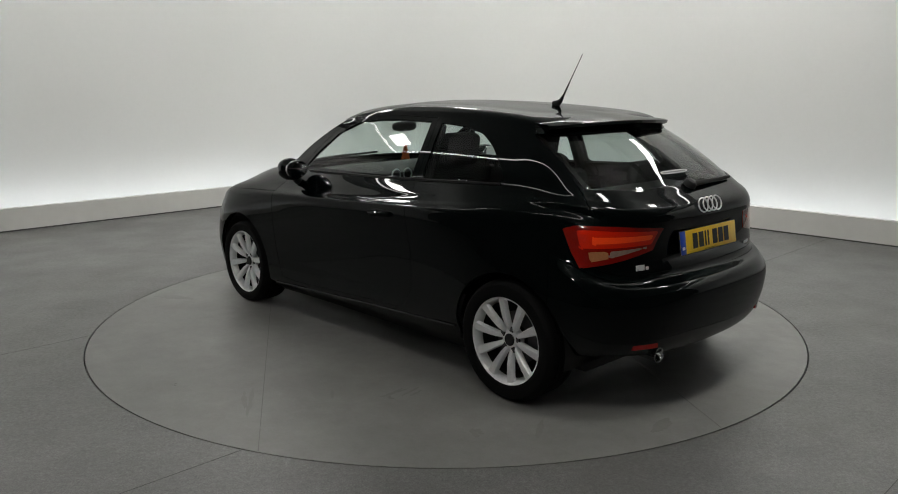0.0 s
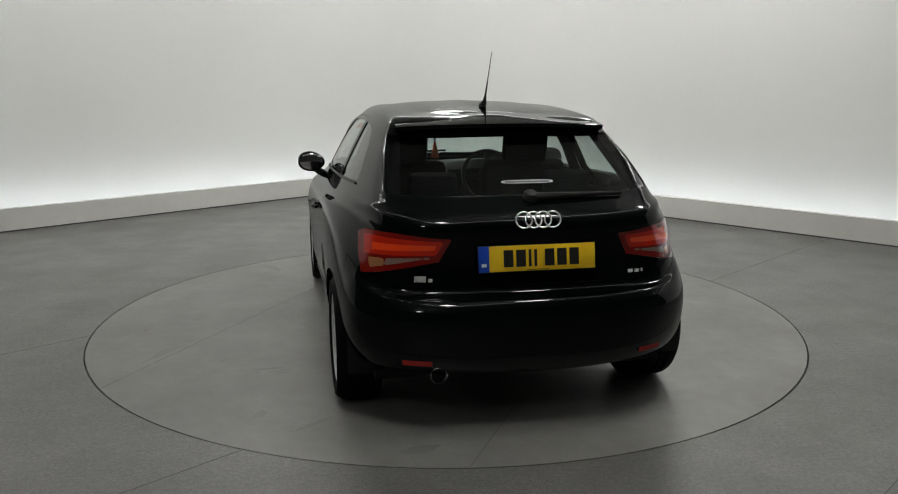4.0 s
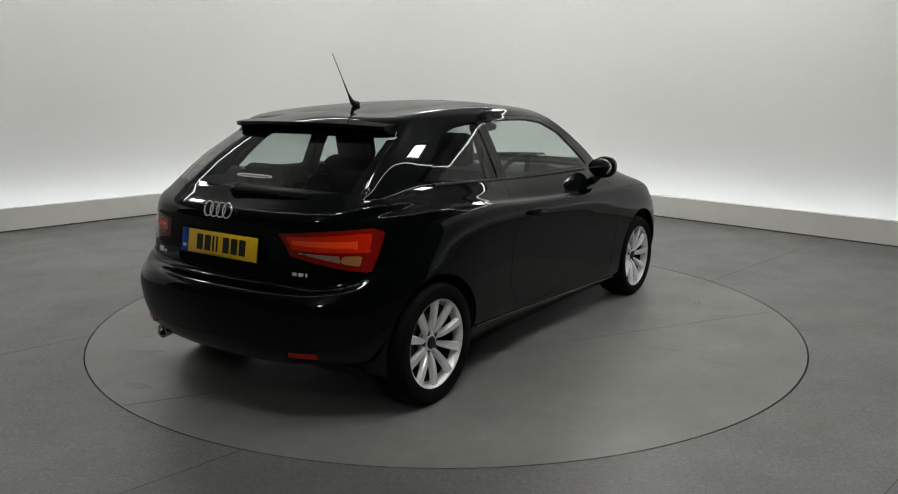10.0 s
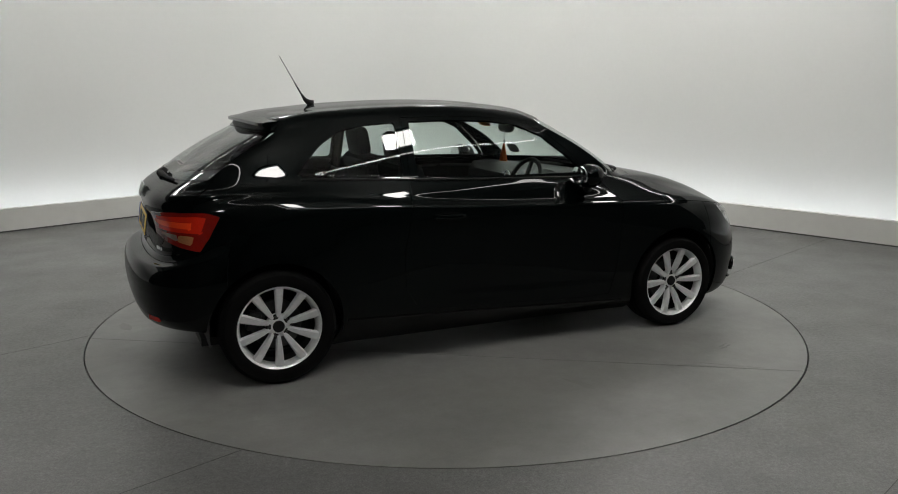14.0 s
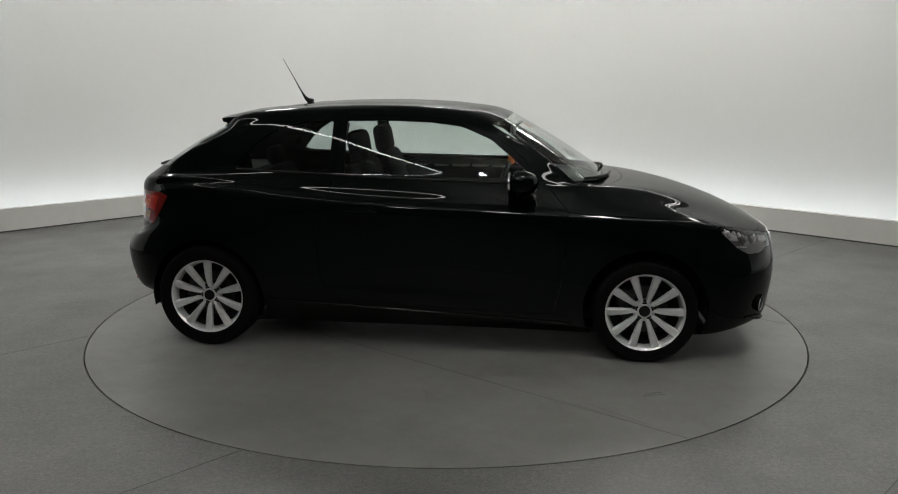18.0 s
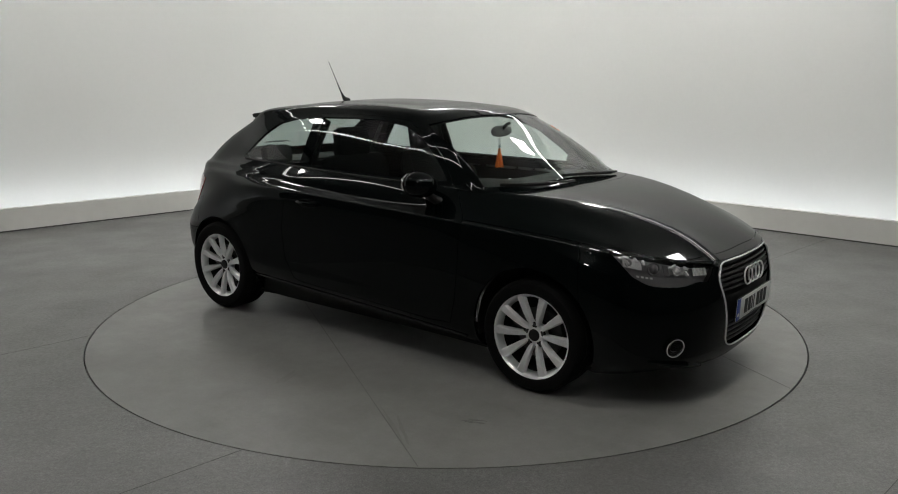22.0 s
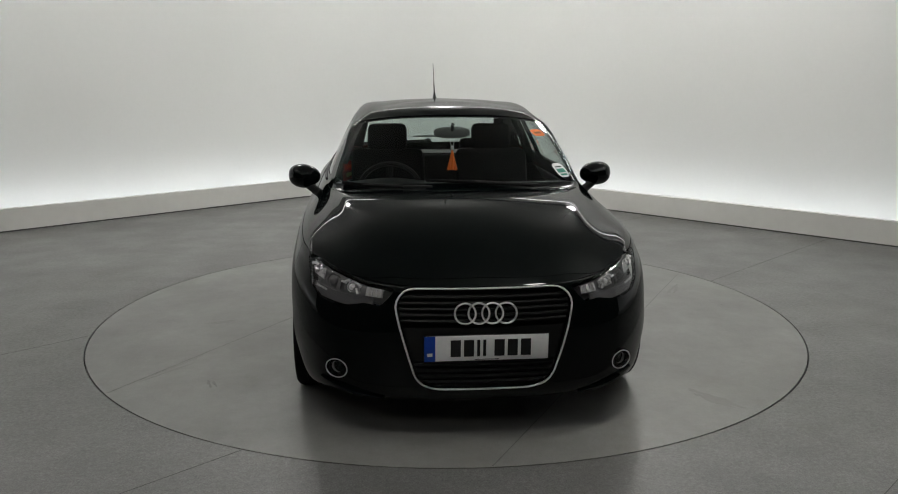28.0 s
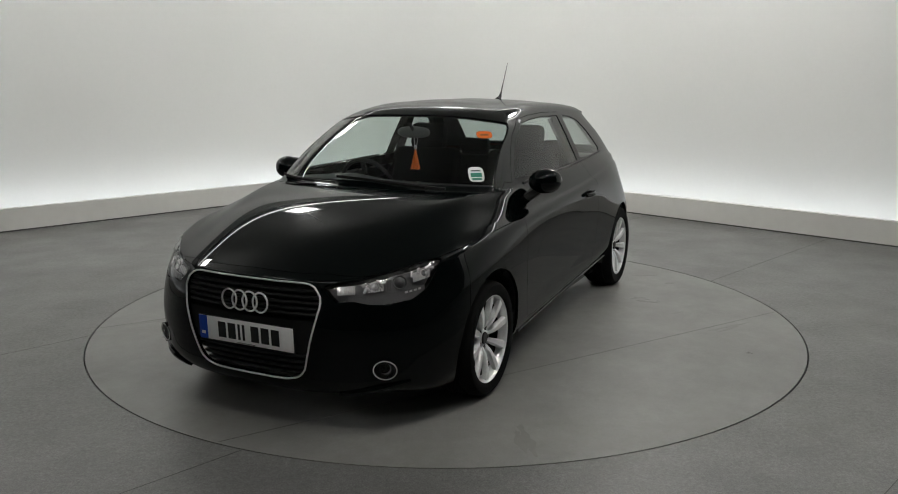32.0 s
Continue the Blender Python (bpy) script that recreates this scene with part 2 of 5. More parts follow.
def build_hall():
    wall = part("wall_cyclorama", extrude_line(bmesh.new(), wall_line(0.55), wall_line(0.40), 0.0, HIGH), WALL)
    tagged(wall, "white painted curved studio backdrop wall, lit from below", "wall", kind="structure")
    plinth = part("plinth", extrude_line(bmesh.new(), wall_line(0.06), wall_line(0.0), 0.0, 0.24), PLINTH)
    tagged(plinth, "low pale grey plinth running along the backdrop wall", "plinth", kind="structure")
    # thin darker line along the plinth's foot
    foot_line = part("plinth_foot", extrude_line(bmesh.new(), wall_line(0.0), wall_line(-0.004), 0.001, 0.014), JOINT)
    tagged(foot_line, "thin dark line where the plinth meets the floor", "skirting joint", kind="structure")
    strip = part("light_strip", extrude_line(bmesh.new(), wall_line(0.16), wall_line(0.10), 0.03, 0.06), STRIP_LIGHT)
    tagged(strip, "white light strip hidden behind the low plinth", "light strip", kind="structure")
    cove = part("cove_light", extrude_line(bmesh.new(), wall_line(-0.40), wall_line(-0.46), HIGH - 0.06, HIGH - 0.02), COVE_LIGHT)
    tagged(cove, "white cove light along the ceiling above the backdrop wall", "cove light", kind="structure")
    # added light blocker: keeps the cove out of the car's reflections
    valance = part("valance", extrude_line(bmesh.new(), wall_line(-0.55), wall_line(-0.58), HIGH - 0.16, HIGH - 0.001), DARK)
    tagged(valance, "dark valance, added out of view to block the cove light from the car", "valance", kind="structure")
    bm = bmesh.new()
    rim = [bm.verts.new((( RADIUS + 0.0085) * math.cos(2 * math.pi * k / 192), (RADIUS + 0.0085) * math.sin(2 * math.pi * k / 192), 0)) for k in range(192)]
    low = [bm.verts.new((v.co.x, v.co.y, -0.03)) for v in rim]
    far = [bm.verts.new((v.co.x * 5.6, v.co.y * 5.6, 0)) for v in rim]
    for k in range(192):
        j = (k + 1) % 192
        bm.faces.new((rim[k], far[k], far[j], rim[j]))
        bm.faces.new((low[k], rim[k], rim[j], low[j]))
    floor = part("floor", bm, FLOOR)
    tagged(floor, "smooth grey resin hall floor with fine joints", "floor", kind="structure")
    bm = bmesh.new()
    box(bm, (-2.4, -2.4, -0.06), (2.4, 2.4, -0.03))
    pit = part("turntable_pit", bm, GAP)
    tagged(pit, "dark pit below the turntable gap", "pit", kind="structure")
    for n, (a0, a1, b0, b1) in enumerate(((BACK_A - 0.2, BACK_A, BACK_B - 0.2, WALL_B + 0.55), (BACK_A, WALL_A + 0.55, BACK_B - 0.2, BACK_B))):
        bm = bmesh.new()
        box(bm, (a0, b0, 0), (a1, b1, HIGH), pose(0, 0, 0, 0, 0, 45))
        w = part("wall_back" if n else "wall_side", bm, DARK)
        tagged(w, "dark painted hall wall", "wall", kind="structure")
    bm = bmesh.new()
    box(bm, (BACK_A - 0.2, BACK_B - 0.2, HIGH), (WALL_A + 0.6, WALL_B + 0.6, HIGH + 0.15), pose(0, 0, 0, 0, 0, 45))
    tagged(part("ceiling", bm, CEILING), "plain grey painted hall ceiling", "ceiling", kind="structure")
    # ceiling light panels
    first = None
    for x, y in PANELS:
        m = Matrix.Translation((x, y, RIG_Z)) @ pose(0, 0, 0, 0, 0, 45)
        if first is None:
            first = thing("ceiling_light", "flat square white light panel hung from the ceiling, switched on", "ceiling light", "ceiling light panels")
            bm = bmesh.new()
            box(bm, (-0.17, -0.17, -0.025), (0.17, 0.17, -0.005))
            part("diffuser", bm, PANEL_LIGHT, first)
            bm = bmesh.new()
            for s in (-1, 1):
                box(bm, (-0.20, s * 0.185 - 0.015, -0.03), (0.20, s * 0.185 + 0.015, 0))
                box(bm, (s * 0.185 - 0.015, -0.17, -0.03), (s * 0.185 + 0.015, 0.17, 0))
            part("frame", bm, GREY, first)
            part("hanger", tube(bmesh.new(), [(0, 0, -0.006), (0, 0, HIGH - RIG_Z)], 0.008, 8), GREY, first)
            first.matrix_basis = m
        else:
            copy_thing(first, m)
    # a thin line of light round the ceiling's middle
    ring_light = thing("ceiling_line_light", "thin white line of light in a square, hung below the ceiling", "line light")
    for k in range(4):
        bm = bmesh.new()
        box(bm, (-LINE, LINE - 0.006, RIG_Z - 0.03), (LINE - 0.012, LINE + 0.006, RIG_Z - 0.002), Matrix.Translation(room(RIG, RIG)) @ pose(0, 0, 0, 0, 0, 45 + 90 * k))
        part("light_bar", bm, LINE_LIGHT, ring_light)
        corner = room(RIG + LINE * (1 if k in (0, 1) else -1), RIG + LINE * (1 if k in (0, 3) else -1))
        part("hanger", tube(bmesh.new(), [(corner.x, corner.y, RIG_Z - 0.01), (corner.x, corner.y, HIGH)], 0.006, 8), GREY, ring_light)
    # floor joints
    for b in (1.17, -0.84, -2.85, -4.86):
        for s in (-1, 1):
            reach = math.sqrt(max(0.0, (RADIUS + 0.012) ** 2 - b * b))
            bm = bmesh.new()
            lo, hi = (reach, WALL_A - 0.01) if s > 0 else (BACK_A, -reach)
            box(bm, (lo, b - 0.0018, -0.001), (hi, b + 0.0018, 0.0008), pose(0, 0, 0, 0, 0, 45))
            part("joint", bm, JOINT, floor)


RIG = 0.39
# the last panel is an added fill beside the camera for surfaces facing it
PANELS = [room(a, b)[:2] for a, b in ((-2.16, -2.16), (-0.5, -2.16), (1.90, -2.16), (2.94, 0.3), (2.94, 2.94), (0.3, 2.94), (-2.16, 2.94), (-4.8, -2.6))]
LINE = 2.92
build_hall()


def build_turntable():
    bm = bmesh.new()
    rows = []
    for r in (0.4, 0.9, 1.4, 1.8, 2.05, RADIUS):
        rows.append([bm.verts.new((r * math.cos(2 * math.pi * k / 192), r * math.sin(2 * math.pi * k / 192), 0)) for k in range(192)])
    rows.append([bm.verts.new((v.co.x, v.co.y, -0.029)) for v in rows[-1]])
    mid = bm.verts.new((0, 0, 0))
    for k in range(192):
        j = (k + 1) % 192
        bm.faces.new((mid, rows[0][k], rows[0][j]))
        for p, q in zip(rows, rows[1:]):
            bm.faces.new((p[k], q[k], q[j], p[j]))
    disc = new("turntable")
    tagged(disc, "round grey turntable disc flush with the hall floor, scuffed", "turntable")
    part("top", bm, DISC, disc)
    # joints across the disc
    for (x0, y0), (x1, y1) in DISC_JOINTS:
        d = Vector((x1 - x0, y1 - y0, 0))
        bm = bmesh.new()
        box(bm, (0, -0.0022, -0.001), (d.length, 0.0022, 0.0008), Matrix.Translation((x0, y0, 0)) @ pose(0, 0, 0, 0, 0, math.degrees(math.atan2(d.y, d.x))))
        part("joint", bm, SCUFF, disc)
    # dark rubber scuffs
    rng = random.Random(4)
    for x, y, turn, size in DISC_SCUFFS:
        for k in range(3):
            bm = bmesh.new()
            n = 12
            w, h = size * rng.uniform(0.35, 0.7), size * rng.uniform(0.06, 0.14)
            pts = [(w * math.cos(a) * rng.uniform(0.6, 1.1), h * math.sin(a) * rng.uniform(0.4, 1.3)) for a in np.linspace(0, 2 * math.pi, n, endpoint=False)]
            slab(bm, pts, 0.0009, pose(x + rng.uniform(-0.5, 0.5) * size, y + rng.uniform(-0.35, 0.35) * size, -0.0003, 0, 0, turn + rng.uniform(-15, 15)))
            part("scuff", bm, SCUFF, disc, smooth=False)
    # soft stains and drag marks
    for x, y, turn, length, width in DISC_STAINS:
        for k in range(2):
            bm = bmesh.new()
            n = 22
            pts = [(length * (0.7 + 0.3 * k) * math.cos(a) * rng.uniform(0.75, 1.1), width * math.sin(a) * rng.uniform(0.3, 1.2)) for a in np.linspace(0, 2 * math.pi, n, endpoint=False)]
            slab(bm, pts, 0.0006 + 0.0001 * k, pose(x + rng.uniform(-0.3, 0.3) * length, y + rng.uniform(-0.8, 0.8) * width, -0.0003, 0, 0, turn + rng.uniform(-6, 6)))
            part("stain", bm, STAIN, disc, smooth=False)
    return disc


def disc_chord(d, a, b):
    """A chord of the disc at a distance d from its middle, along (a, b)."""
    h = math.sqrt((RADIUS - 0.01) ** 2 - d * d)
    n = (-b, a)
    return (n[0] * d - a * h, n[1] * d - b * h), (n[0] * d + a * h, n[1] * d + b * h)


DISC_JOINTS = [disc_chord(-0.845, 0.848, -0.53), disc_chord(1.155, 0.848, -0.53)]
DISC_SCUFFS = [(1.193, -1.315, 20, 0.10), (-0.02, 1.897, 70, 0.025), (-0.89, 1.21, 10, 0.03)]
DISC_STAINS = [(-0.485, 1.74, -29, 0.18, 0.014), (-0.68, 1.38, -35, 0.05, 0.010), (-0.87, 1.15, -85, 0.10, 0.012), (-0.92, 1.08, -80, 0.07, 0.010), (-1.45, 1.18, -28, 0.05, 0.02), (-1.63, 0.95, -63, 0.11, 0.015), (1.62, 1.15, 30, 0.16, 0.03), (-1.98, 0.55, 100, 0.10, 0.035), (0.09, -1.45, -74, 0.10, 0.015), (1.0, -1.57, -39, 0.25, 0.010)]
turntable = build_turntable()
# ================= the car: design lines =================
# x forward, y to the car's left, z up, from the middle of the wheelbase on the ground
AXLE, HUB_Z, TYRE_R, TRACK = 1.2345, 0.292, 0.295, 0.735
rings = []


def ring(x, y, z):
    """One design line round half the car, from the nose's middle to the tail's middle, in 17 stations."""
    rings.append(np.array([x, y, z], float).T)


# underside
ring([1.86, 1.85, 1.79, 1.68, 1.55, 1.23, 0.82, 0.42, 0.0, -0.42, -0.82, -1.23, -1.50, -1.62, -1.70, -1.74, -1.75],
     [0, 0.30, 0.50, 0.62, 0.69, 0.745, 0.765, 0.765, 0.765, 0.765, 0.765, 0.74, 0.68, 0.62, 0.48, 0.27, 0],
     [0.165, 0.165, 0.165, 0.15, 0.14, 0.16, 0.165, 0.165, 0.165, 0.165, 0.165, 0.18, 0.26, 0.275, 0.27, 0.262, 0.26])
# lower lip
ring([1.975, 1.96, 1.90, 1.77, 1.60, 1.23, 0.82, 0.42, 0.0, -0.42, -0.82, -1.23, -1.55, -1.70, -1.79, -1.83, -1.84],
     [0, 0.30, 0.53, 0.68, 0.768, 0.820, 0.822, 0.821, 0.821, 0.821, 0.822, 0.818, 0.75, 0.66, 0.49, 0.27, 0],
     [0.178, 0.178, 0.195, 0.185, 0.165, 0.18, 0.185, 0.18, 0.18, 0.18, 0.185, 0.225, 0.290, 0.295, 0.288, 0.278, 0.275])
# lower crease
ring([2.02, 2.00, 1.93, 1.80, 1.62, 1.23, 0.82, 0.42, 0.0, -0.42, -0.82, -1.23, -1.57, -1.74, -1.84, -1.88, -1.89],
     [0, 0.30, 0.54, 0.70, 0.80, 0.853, 0.852, 0.852, 0.852, 0.852, 0.851, 0.848, 0.78, 0.68, 0.50, 0.27, 0],
     [0.31, 0.31, 0.32, 0.33, 0.34, 0.345, 0.355, 0.37, 0.385, 0.40, 0.405, 0.395, 0.385, 0.388, 0.388, 0.388, 0.388])
# widest
ring([2.035, 2.015, 1.94, 1.805, 1.62, 1.23, 0.82, 0.42, 0.0, -0.42, -0.82, -1.23, -1.57, -1.755, -1.86, -1.895, -1.905],
     [0, 0.30, 0.535, 0.70, 0.80, 0.860, 0.857, 0.856, 0.855, 0.855, 0.855, 0.852, 0.788, 0.69, 0.50, 0.27, 0],
     [0.45, 0.45, 0.455, 0.46, 0.47, 0.50, 0.52, 0.52, 0.52, 0.52, 0.53, 0.54, 0.53, 0.52, 0.52, 0.52, 0.52])
# upper flank
ring([2.025, 2.00, 1.92, 1.785, 1.60, 1.23, 0.82, 0.42, 0.0, -0.42, -0.82, -1.23, -1.545, -1.722, -1.828, -1.868, -1.878],
     [0, 0.30, 0.525, 0.685, 0.785, 0.850, 0.854, 0.854, 0.854, 0.855, 0.854, 0.843, 0.775, 0.68, 0.495, 0.27, 0],
     [0.57, 0.57, 0.575, 0.59, 0.62, 0.68, 0.69, 0.69, 0.69, 0.70, 0.70, 0.70, 0.65, 0.605, 0.60, 0.60, 0.60])
# tailgate foot, below the shoulder line
ring([2.005, 1.985, 1.90, 1.765, 1.585, 1.23, 0.82, 0.42, 0.0, -0.42, -0.82, -1.21, -1.50, -1.655, -1.745, -1.78, -1.79],
     [0, 0.30, 0.515, 0.67, 0.77, 0.842, 0.849, 0.851, 0.852, 0.853, 0.852, 0.833, 0.745, 0.645, 0.48, 0.27, 0],
     [0.63, 0.63, 0.64, 0.66, 0.70, 0.765, 0.785, 0.80, 0.815, 0.835, 0.86, 0.86, 0.76, 0.665, 0.645, 0.64, 0.64])
# shoulder line
ring([1.995, 1.975, 1.885, 1.75, 1.57, 1.22, 0.82, 0.42, 0.0, -0.42, -0.82, -1.18, -1.46, -1.63, -1.733, -1.766, -1.776],
     [0, 0.30, 0.505, 0.66, 0.755, 0.827, 0.843, 0.847, 0.848, 0.847, 0.839, 0.806, 0.716, 0.625, 0.475, 0.27, 0],
     [0.655, 0.655, 0.67, 0.70, 0.745, 0.795, 0.815, 0.83, 0.845, 0.868, 0.90, 0.93, 0.90, 0.83, 0.79, 0.78, 0.78])
# shelf above it, the bonnet's leading edge in front
ring([1.975, 1.955, 1.865, 1.73, 1.55, 1.20, 0.80, 0.42, 0.0, -0.42, -0.82, -1.18, -1.45, -1.635, -1.75, -1.785, -1.795],
     [0, 0.30, 0.49, 0.635, 0.728, 0.797, 0.824, 0.833, 0.835, 0.833, 0.822, 0.785, 0.702, 0.61, 0.47, 0.27, 0],
     [0.675, 0.675, 0.69, 0.722, 0.772, 0.830, 0.84, 0.848, 0.857, 0.88, 0.915, 0.948, 0.935, 0.90, 0.885, 0.88, 0.88])
# bonnet, first third; tail shelf
ring([1.83, 1.81, 1.71, 1.57, 1.40, 1.10, 0.75, 0.40, 0.0, -0.40, -0.80, -1.17, -1.43, -1.625, -1.738, -1.772, -1.78],
     [0, 0.27, 0.44, 0.56, 0.65, 0.745, 0.789, 0.805, 0.809, 0.807, 0.795, 0.762, 0.703, 0.635, 0.48, 0.27, 0],
     [0.768, 0.769, 0.788, 0.815, 0.836, 0.876, 0.882, 0.888, 0.897, 0.91, 0.94, 0.965, 0.96, 0.945, 0.93, 0.925, 0.925])
# bonnet, second third
ring([1.47, 1.455, 1.38, 1.27, 1.13, 0.92, 0.66, 0.36, 0.0, -0.38, -0.78, -1.15, -1.41, -1.59, -1.70, -1.732, -1.74],
     [0, 0.28, 0.45, 0.565, 0.640, 0.721, 0.763, 0.780, 0.783, 0.781, 0.769, 0.737, 0.686, 0.62, 0.48, 0.27, 0],
     [0.895, 0.894, 0.902, 0.912, 0.916, 0.916, 0.918, 0.922, 0.930, 0.94, 0.965, 0.985, 0.98, 0.97, 0.962, 0.96, 0.96])
# cowl, window feet, foot of the rear window
ring([1.06, 1.045, 0.995, 0.935, 0.84, 0.66, 0.48, 0.28, 0.0, -0.35, -0.74, -1.10, -1.38, -1.545, -1.635, -1.667, -1.675],
     [0, 0.30, 0.495, 0.630, 0.684, 0.714, 0.731, 0.741, 0.743, 0.740, 0.729, 0.706, 0.666, 0.610, 0.475, 0.28, 0],
     [0.958, 0.955, 0.95, 0.945, 0.945, 0.955, 0.965, 0.97, 0.977, 0.988, 1.005, 1.02, 1.02, 1.012, 1.005, 1.0, 1.0])
# middle of the windows
ring([0.755, 0.746, 0.712, 0.672, 0.60, 0.455, 0.31, 0.14, -0.09, -0.38, -0.70, -1.00, -1.25, -1.385, -1.445, -1.467, -1.475],
     [0, 0.29, 0.475, 0.590, 0.620, 0.636, 0.646, 0.652, 0.654, 0.653, 0.649, 0.640, 0.617, 0.575, 0.45, 0.27, 0],
     [1.152, 1.149, 1.14, 1.132, 1.13, 1.135, 1.14, 1.145, 1.15, 1.155, 1.155, 1.155, 1.145, 1.14, 1.14, 1.14, 1.14])
# screen header, roof rails, head of the rear window
ring([0.455, 0.448, 0.422, 0.387, 0.322, 0.21, 0.10, -0.03, -0.20, -0.41, -0.65, -0.87, -1.08, -1.185, -1.225, -1.243, -1.25],
     [0, 0.28, 0.440, 0.530, 0.552, 0.560, 0.564, 0.567, 0.569, 0.569, 0.569, 0.567, 0.560, 0.532, 0.43, 0.26, 0],
     [1.318, 1.314, 1.298, 1.284, 1.278, 1.280, 1.288, 1.296, 1.302, 1.304, 1.298, 1.285, 1.268, 1.258, 1.256, 1.258, 1.26])
# roof edge
ring([0.40, 0.392, 0.362, 0.325, 0.265, 0.16, 0.06, -0.06, -0.21, -0.41, -0.63, -0.84, -1.04, -1.14, -1.185, -1.203, -1.21],
     [0, 0.265, 0.405, 0.480, 0.504, 0.518, 0.526, 0.532, 0.535, 0.536, 0.538, 0.540, 0.536, 0.512, 0.415, 0.25, 0],
     [1.340, 1.336, 1.326, 1.318, 1.318, 1.324, 1.332, 1.339, 1.343, 1.344, 1.338, 1.326, 1.310, 1.300, 1.298, 1.300, 1.302])
# roof
ring([0.18, 0.175, 0.15, 0.115, 0.07, 0.01, -0.05, -0.13, -0.24, -0.40, -0.57, -0.73, -0.86, -0.95, -1.0, -1.02, -1.03],
     [0, 0.15, 0.235, 0.285, 0.315, 0.335, 0.345, 0.35, 0.355, 0.358, 0.360, 0.358, 0.345, 0.315, 0.25, 0.155, 0],
     [1.376, 1.374, 1.370, 1.367, 1.366, 1.370, 1.374, 1.378, 1.380, 1.380, 1.376, 1.368, 1.358, 1.350, 1.346, 1.345, 1.345])
ring([-0.02, -0.03, -0.05, -0.08, -0.11, -0.15, -0.19, -0.24, -0.31, -0.40, -0.50, -0.59, -0.66, -0.71, -0.74, -0.755, -0.76],
     [0] * 17,
     [1.393, 1.393, 1.393, 1.394, 1.395, 1.396, 1.397, 1.398, 1.398, 1.397, 1.395, 1.391, 1.387, 1.384, 1.382, 1.381, 1.381])

# the tail lamps' corners stand out
for row, dx, dy in ((5, 0.020, 0.022), (6, 0.024, 0.024), (7, 0.013, 0.015)):
    for station, share in ((12, 0.35), (13, 1.0), (14, 0.45)):
        rings[row][station, 0] -= dx * share
        rings[row][station, 1] += dy * share

# low sills and floor pan between the wheels
rings[0][5:12, 2] -= 0.042
rings[0][6:11, 1] -= 0.080
rings[1][5:12, 2] = 0.240 - 0.047 * rings[1][5:12, 0]

# flared wheel arches
for station, row, out in ((11, 2, 0.030), (11, 3, 0.030), (11, 4, 0.020), (11, 5, 0.006), (12, 2, 0.022), (12, 3, 0.022), (12, 4, 0.014), (5, 2, 0.012), (5, 3, 0.013), (5, 4, 0.013), (5, 5, -0.006), (5, 6, -0.004), (4, 2, 0.008), (4, 3, 0.010), (4, 4, 0.012)):
    rings[row][station, 1] += out

# the doors are drawn in between the arches and lean out towards the shoulder
for row, out in ((1, -0.016), (2, -0.026), (3, -0.020), (4, -0.011), (5, -0.009), (6, -0.014), (7, -0.016), (8, -0.012), (9, -0.006)):
    for station, share in ((6, 0.6), (7, 1.0), (8, 1.0), (9, 1.0), (10, 0.75)):
        rings[row][station, 1] += out * share

# the flanks lean in towards the shoulder
for row, lean in ((4, -0.003), (5, -0.003), (6, 0.004), (7, 0.010), (8, 0.007), (9, 0.006), (10, 0.003)):
    rings[row][5:12, 1] -= lean
    rings[row][12, 1] -= lean * 0.5
    rings[row][4, 1] -= lean * 0.4


def spline(knots, values, at, natural=True, crease=None):
    """Cubic through values at knots (first axis), read at `at`; natural C2, or with local slopes."""
    k, v = np.asarray(knots, float), np.asarray(values, float)
    n = len(k)
    h = np.diff(k)
    d = (v[1:] - v[:-1]) / h.reshape(-1, *([1] * (v.ndim - 1)))
    if natural:
        a = np.zeros((n, n))
        r = np.zeros_like(v)
        a[0, 0], a[0, 1], r[0] = 2, 1, 3 * d[0]
        a[-1, -1], a[-1, -2], r[-1] = 2, 1, 3 * d[-1]
        for i in range(1, n - 1):
            a[i, i - 1], a[i, i], a[i, i + 1] = h[i], 2 * (h[i] + h[i - 1]), h[i - 1]
            r[i] = 3 * (h[i] * d[i - 1] + h[i - 1] * d[i])
        m = np.linalg.solve(a, r.reshape(n, -1)).reshape(v.shape)
    else:
        m = np.zeros_like(v)
        m[0], m[-1] = d[0], d[-1]
        for i in range(1, n - 1):
            m[i] = (h[i] * d[i - 1] + h[i - 1] * d[i]) / (h[i] + h[i - 1])
    before, after = m, m
    for row, w in crease or ():
        before, after = before.copy(), after.copy()
        before[row] = m[row] * (1 - w) + w * (1.5 * d[row - 1] - 0.5 * m[row - 1])
        after[row] = m[row] * (1 - w) + w * d[row]
    i = np.clip(np.searchsorted(k, at, side="right") - 1, 0, n - 2)
    s = ((at - k[i]) / h[i]).reshape(-1, *([1] * (v.ndim - 1)))
    hh = h[i].reshape(s.shape)
    return v[i] * (1 + 2 * s) * (1 - s) ** 2 + after[i] * hh * s * (1 - s) ** 2 + v[i + 1] * s * s * (3 - 2 * s) + before[i + 1] * hh * s * s * (s - 1)


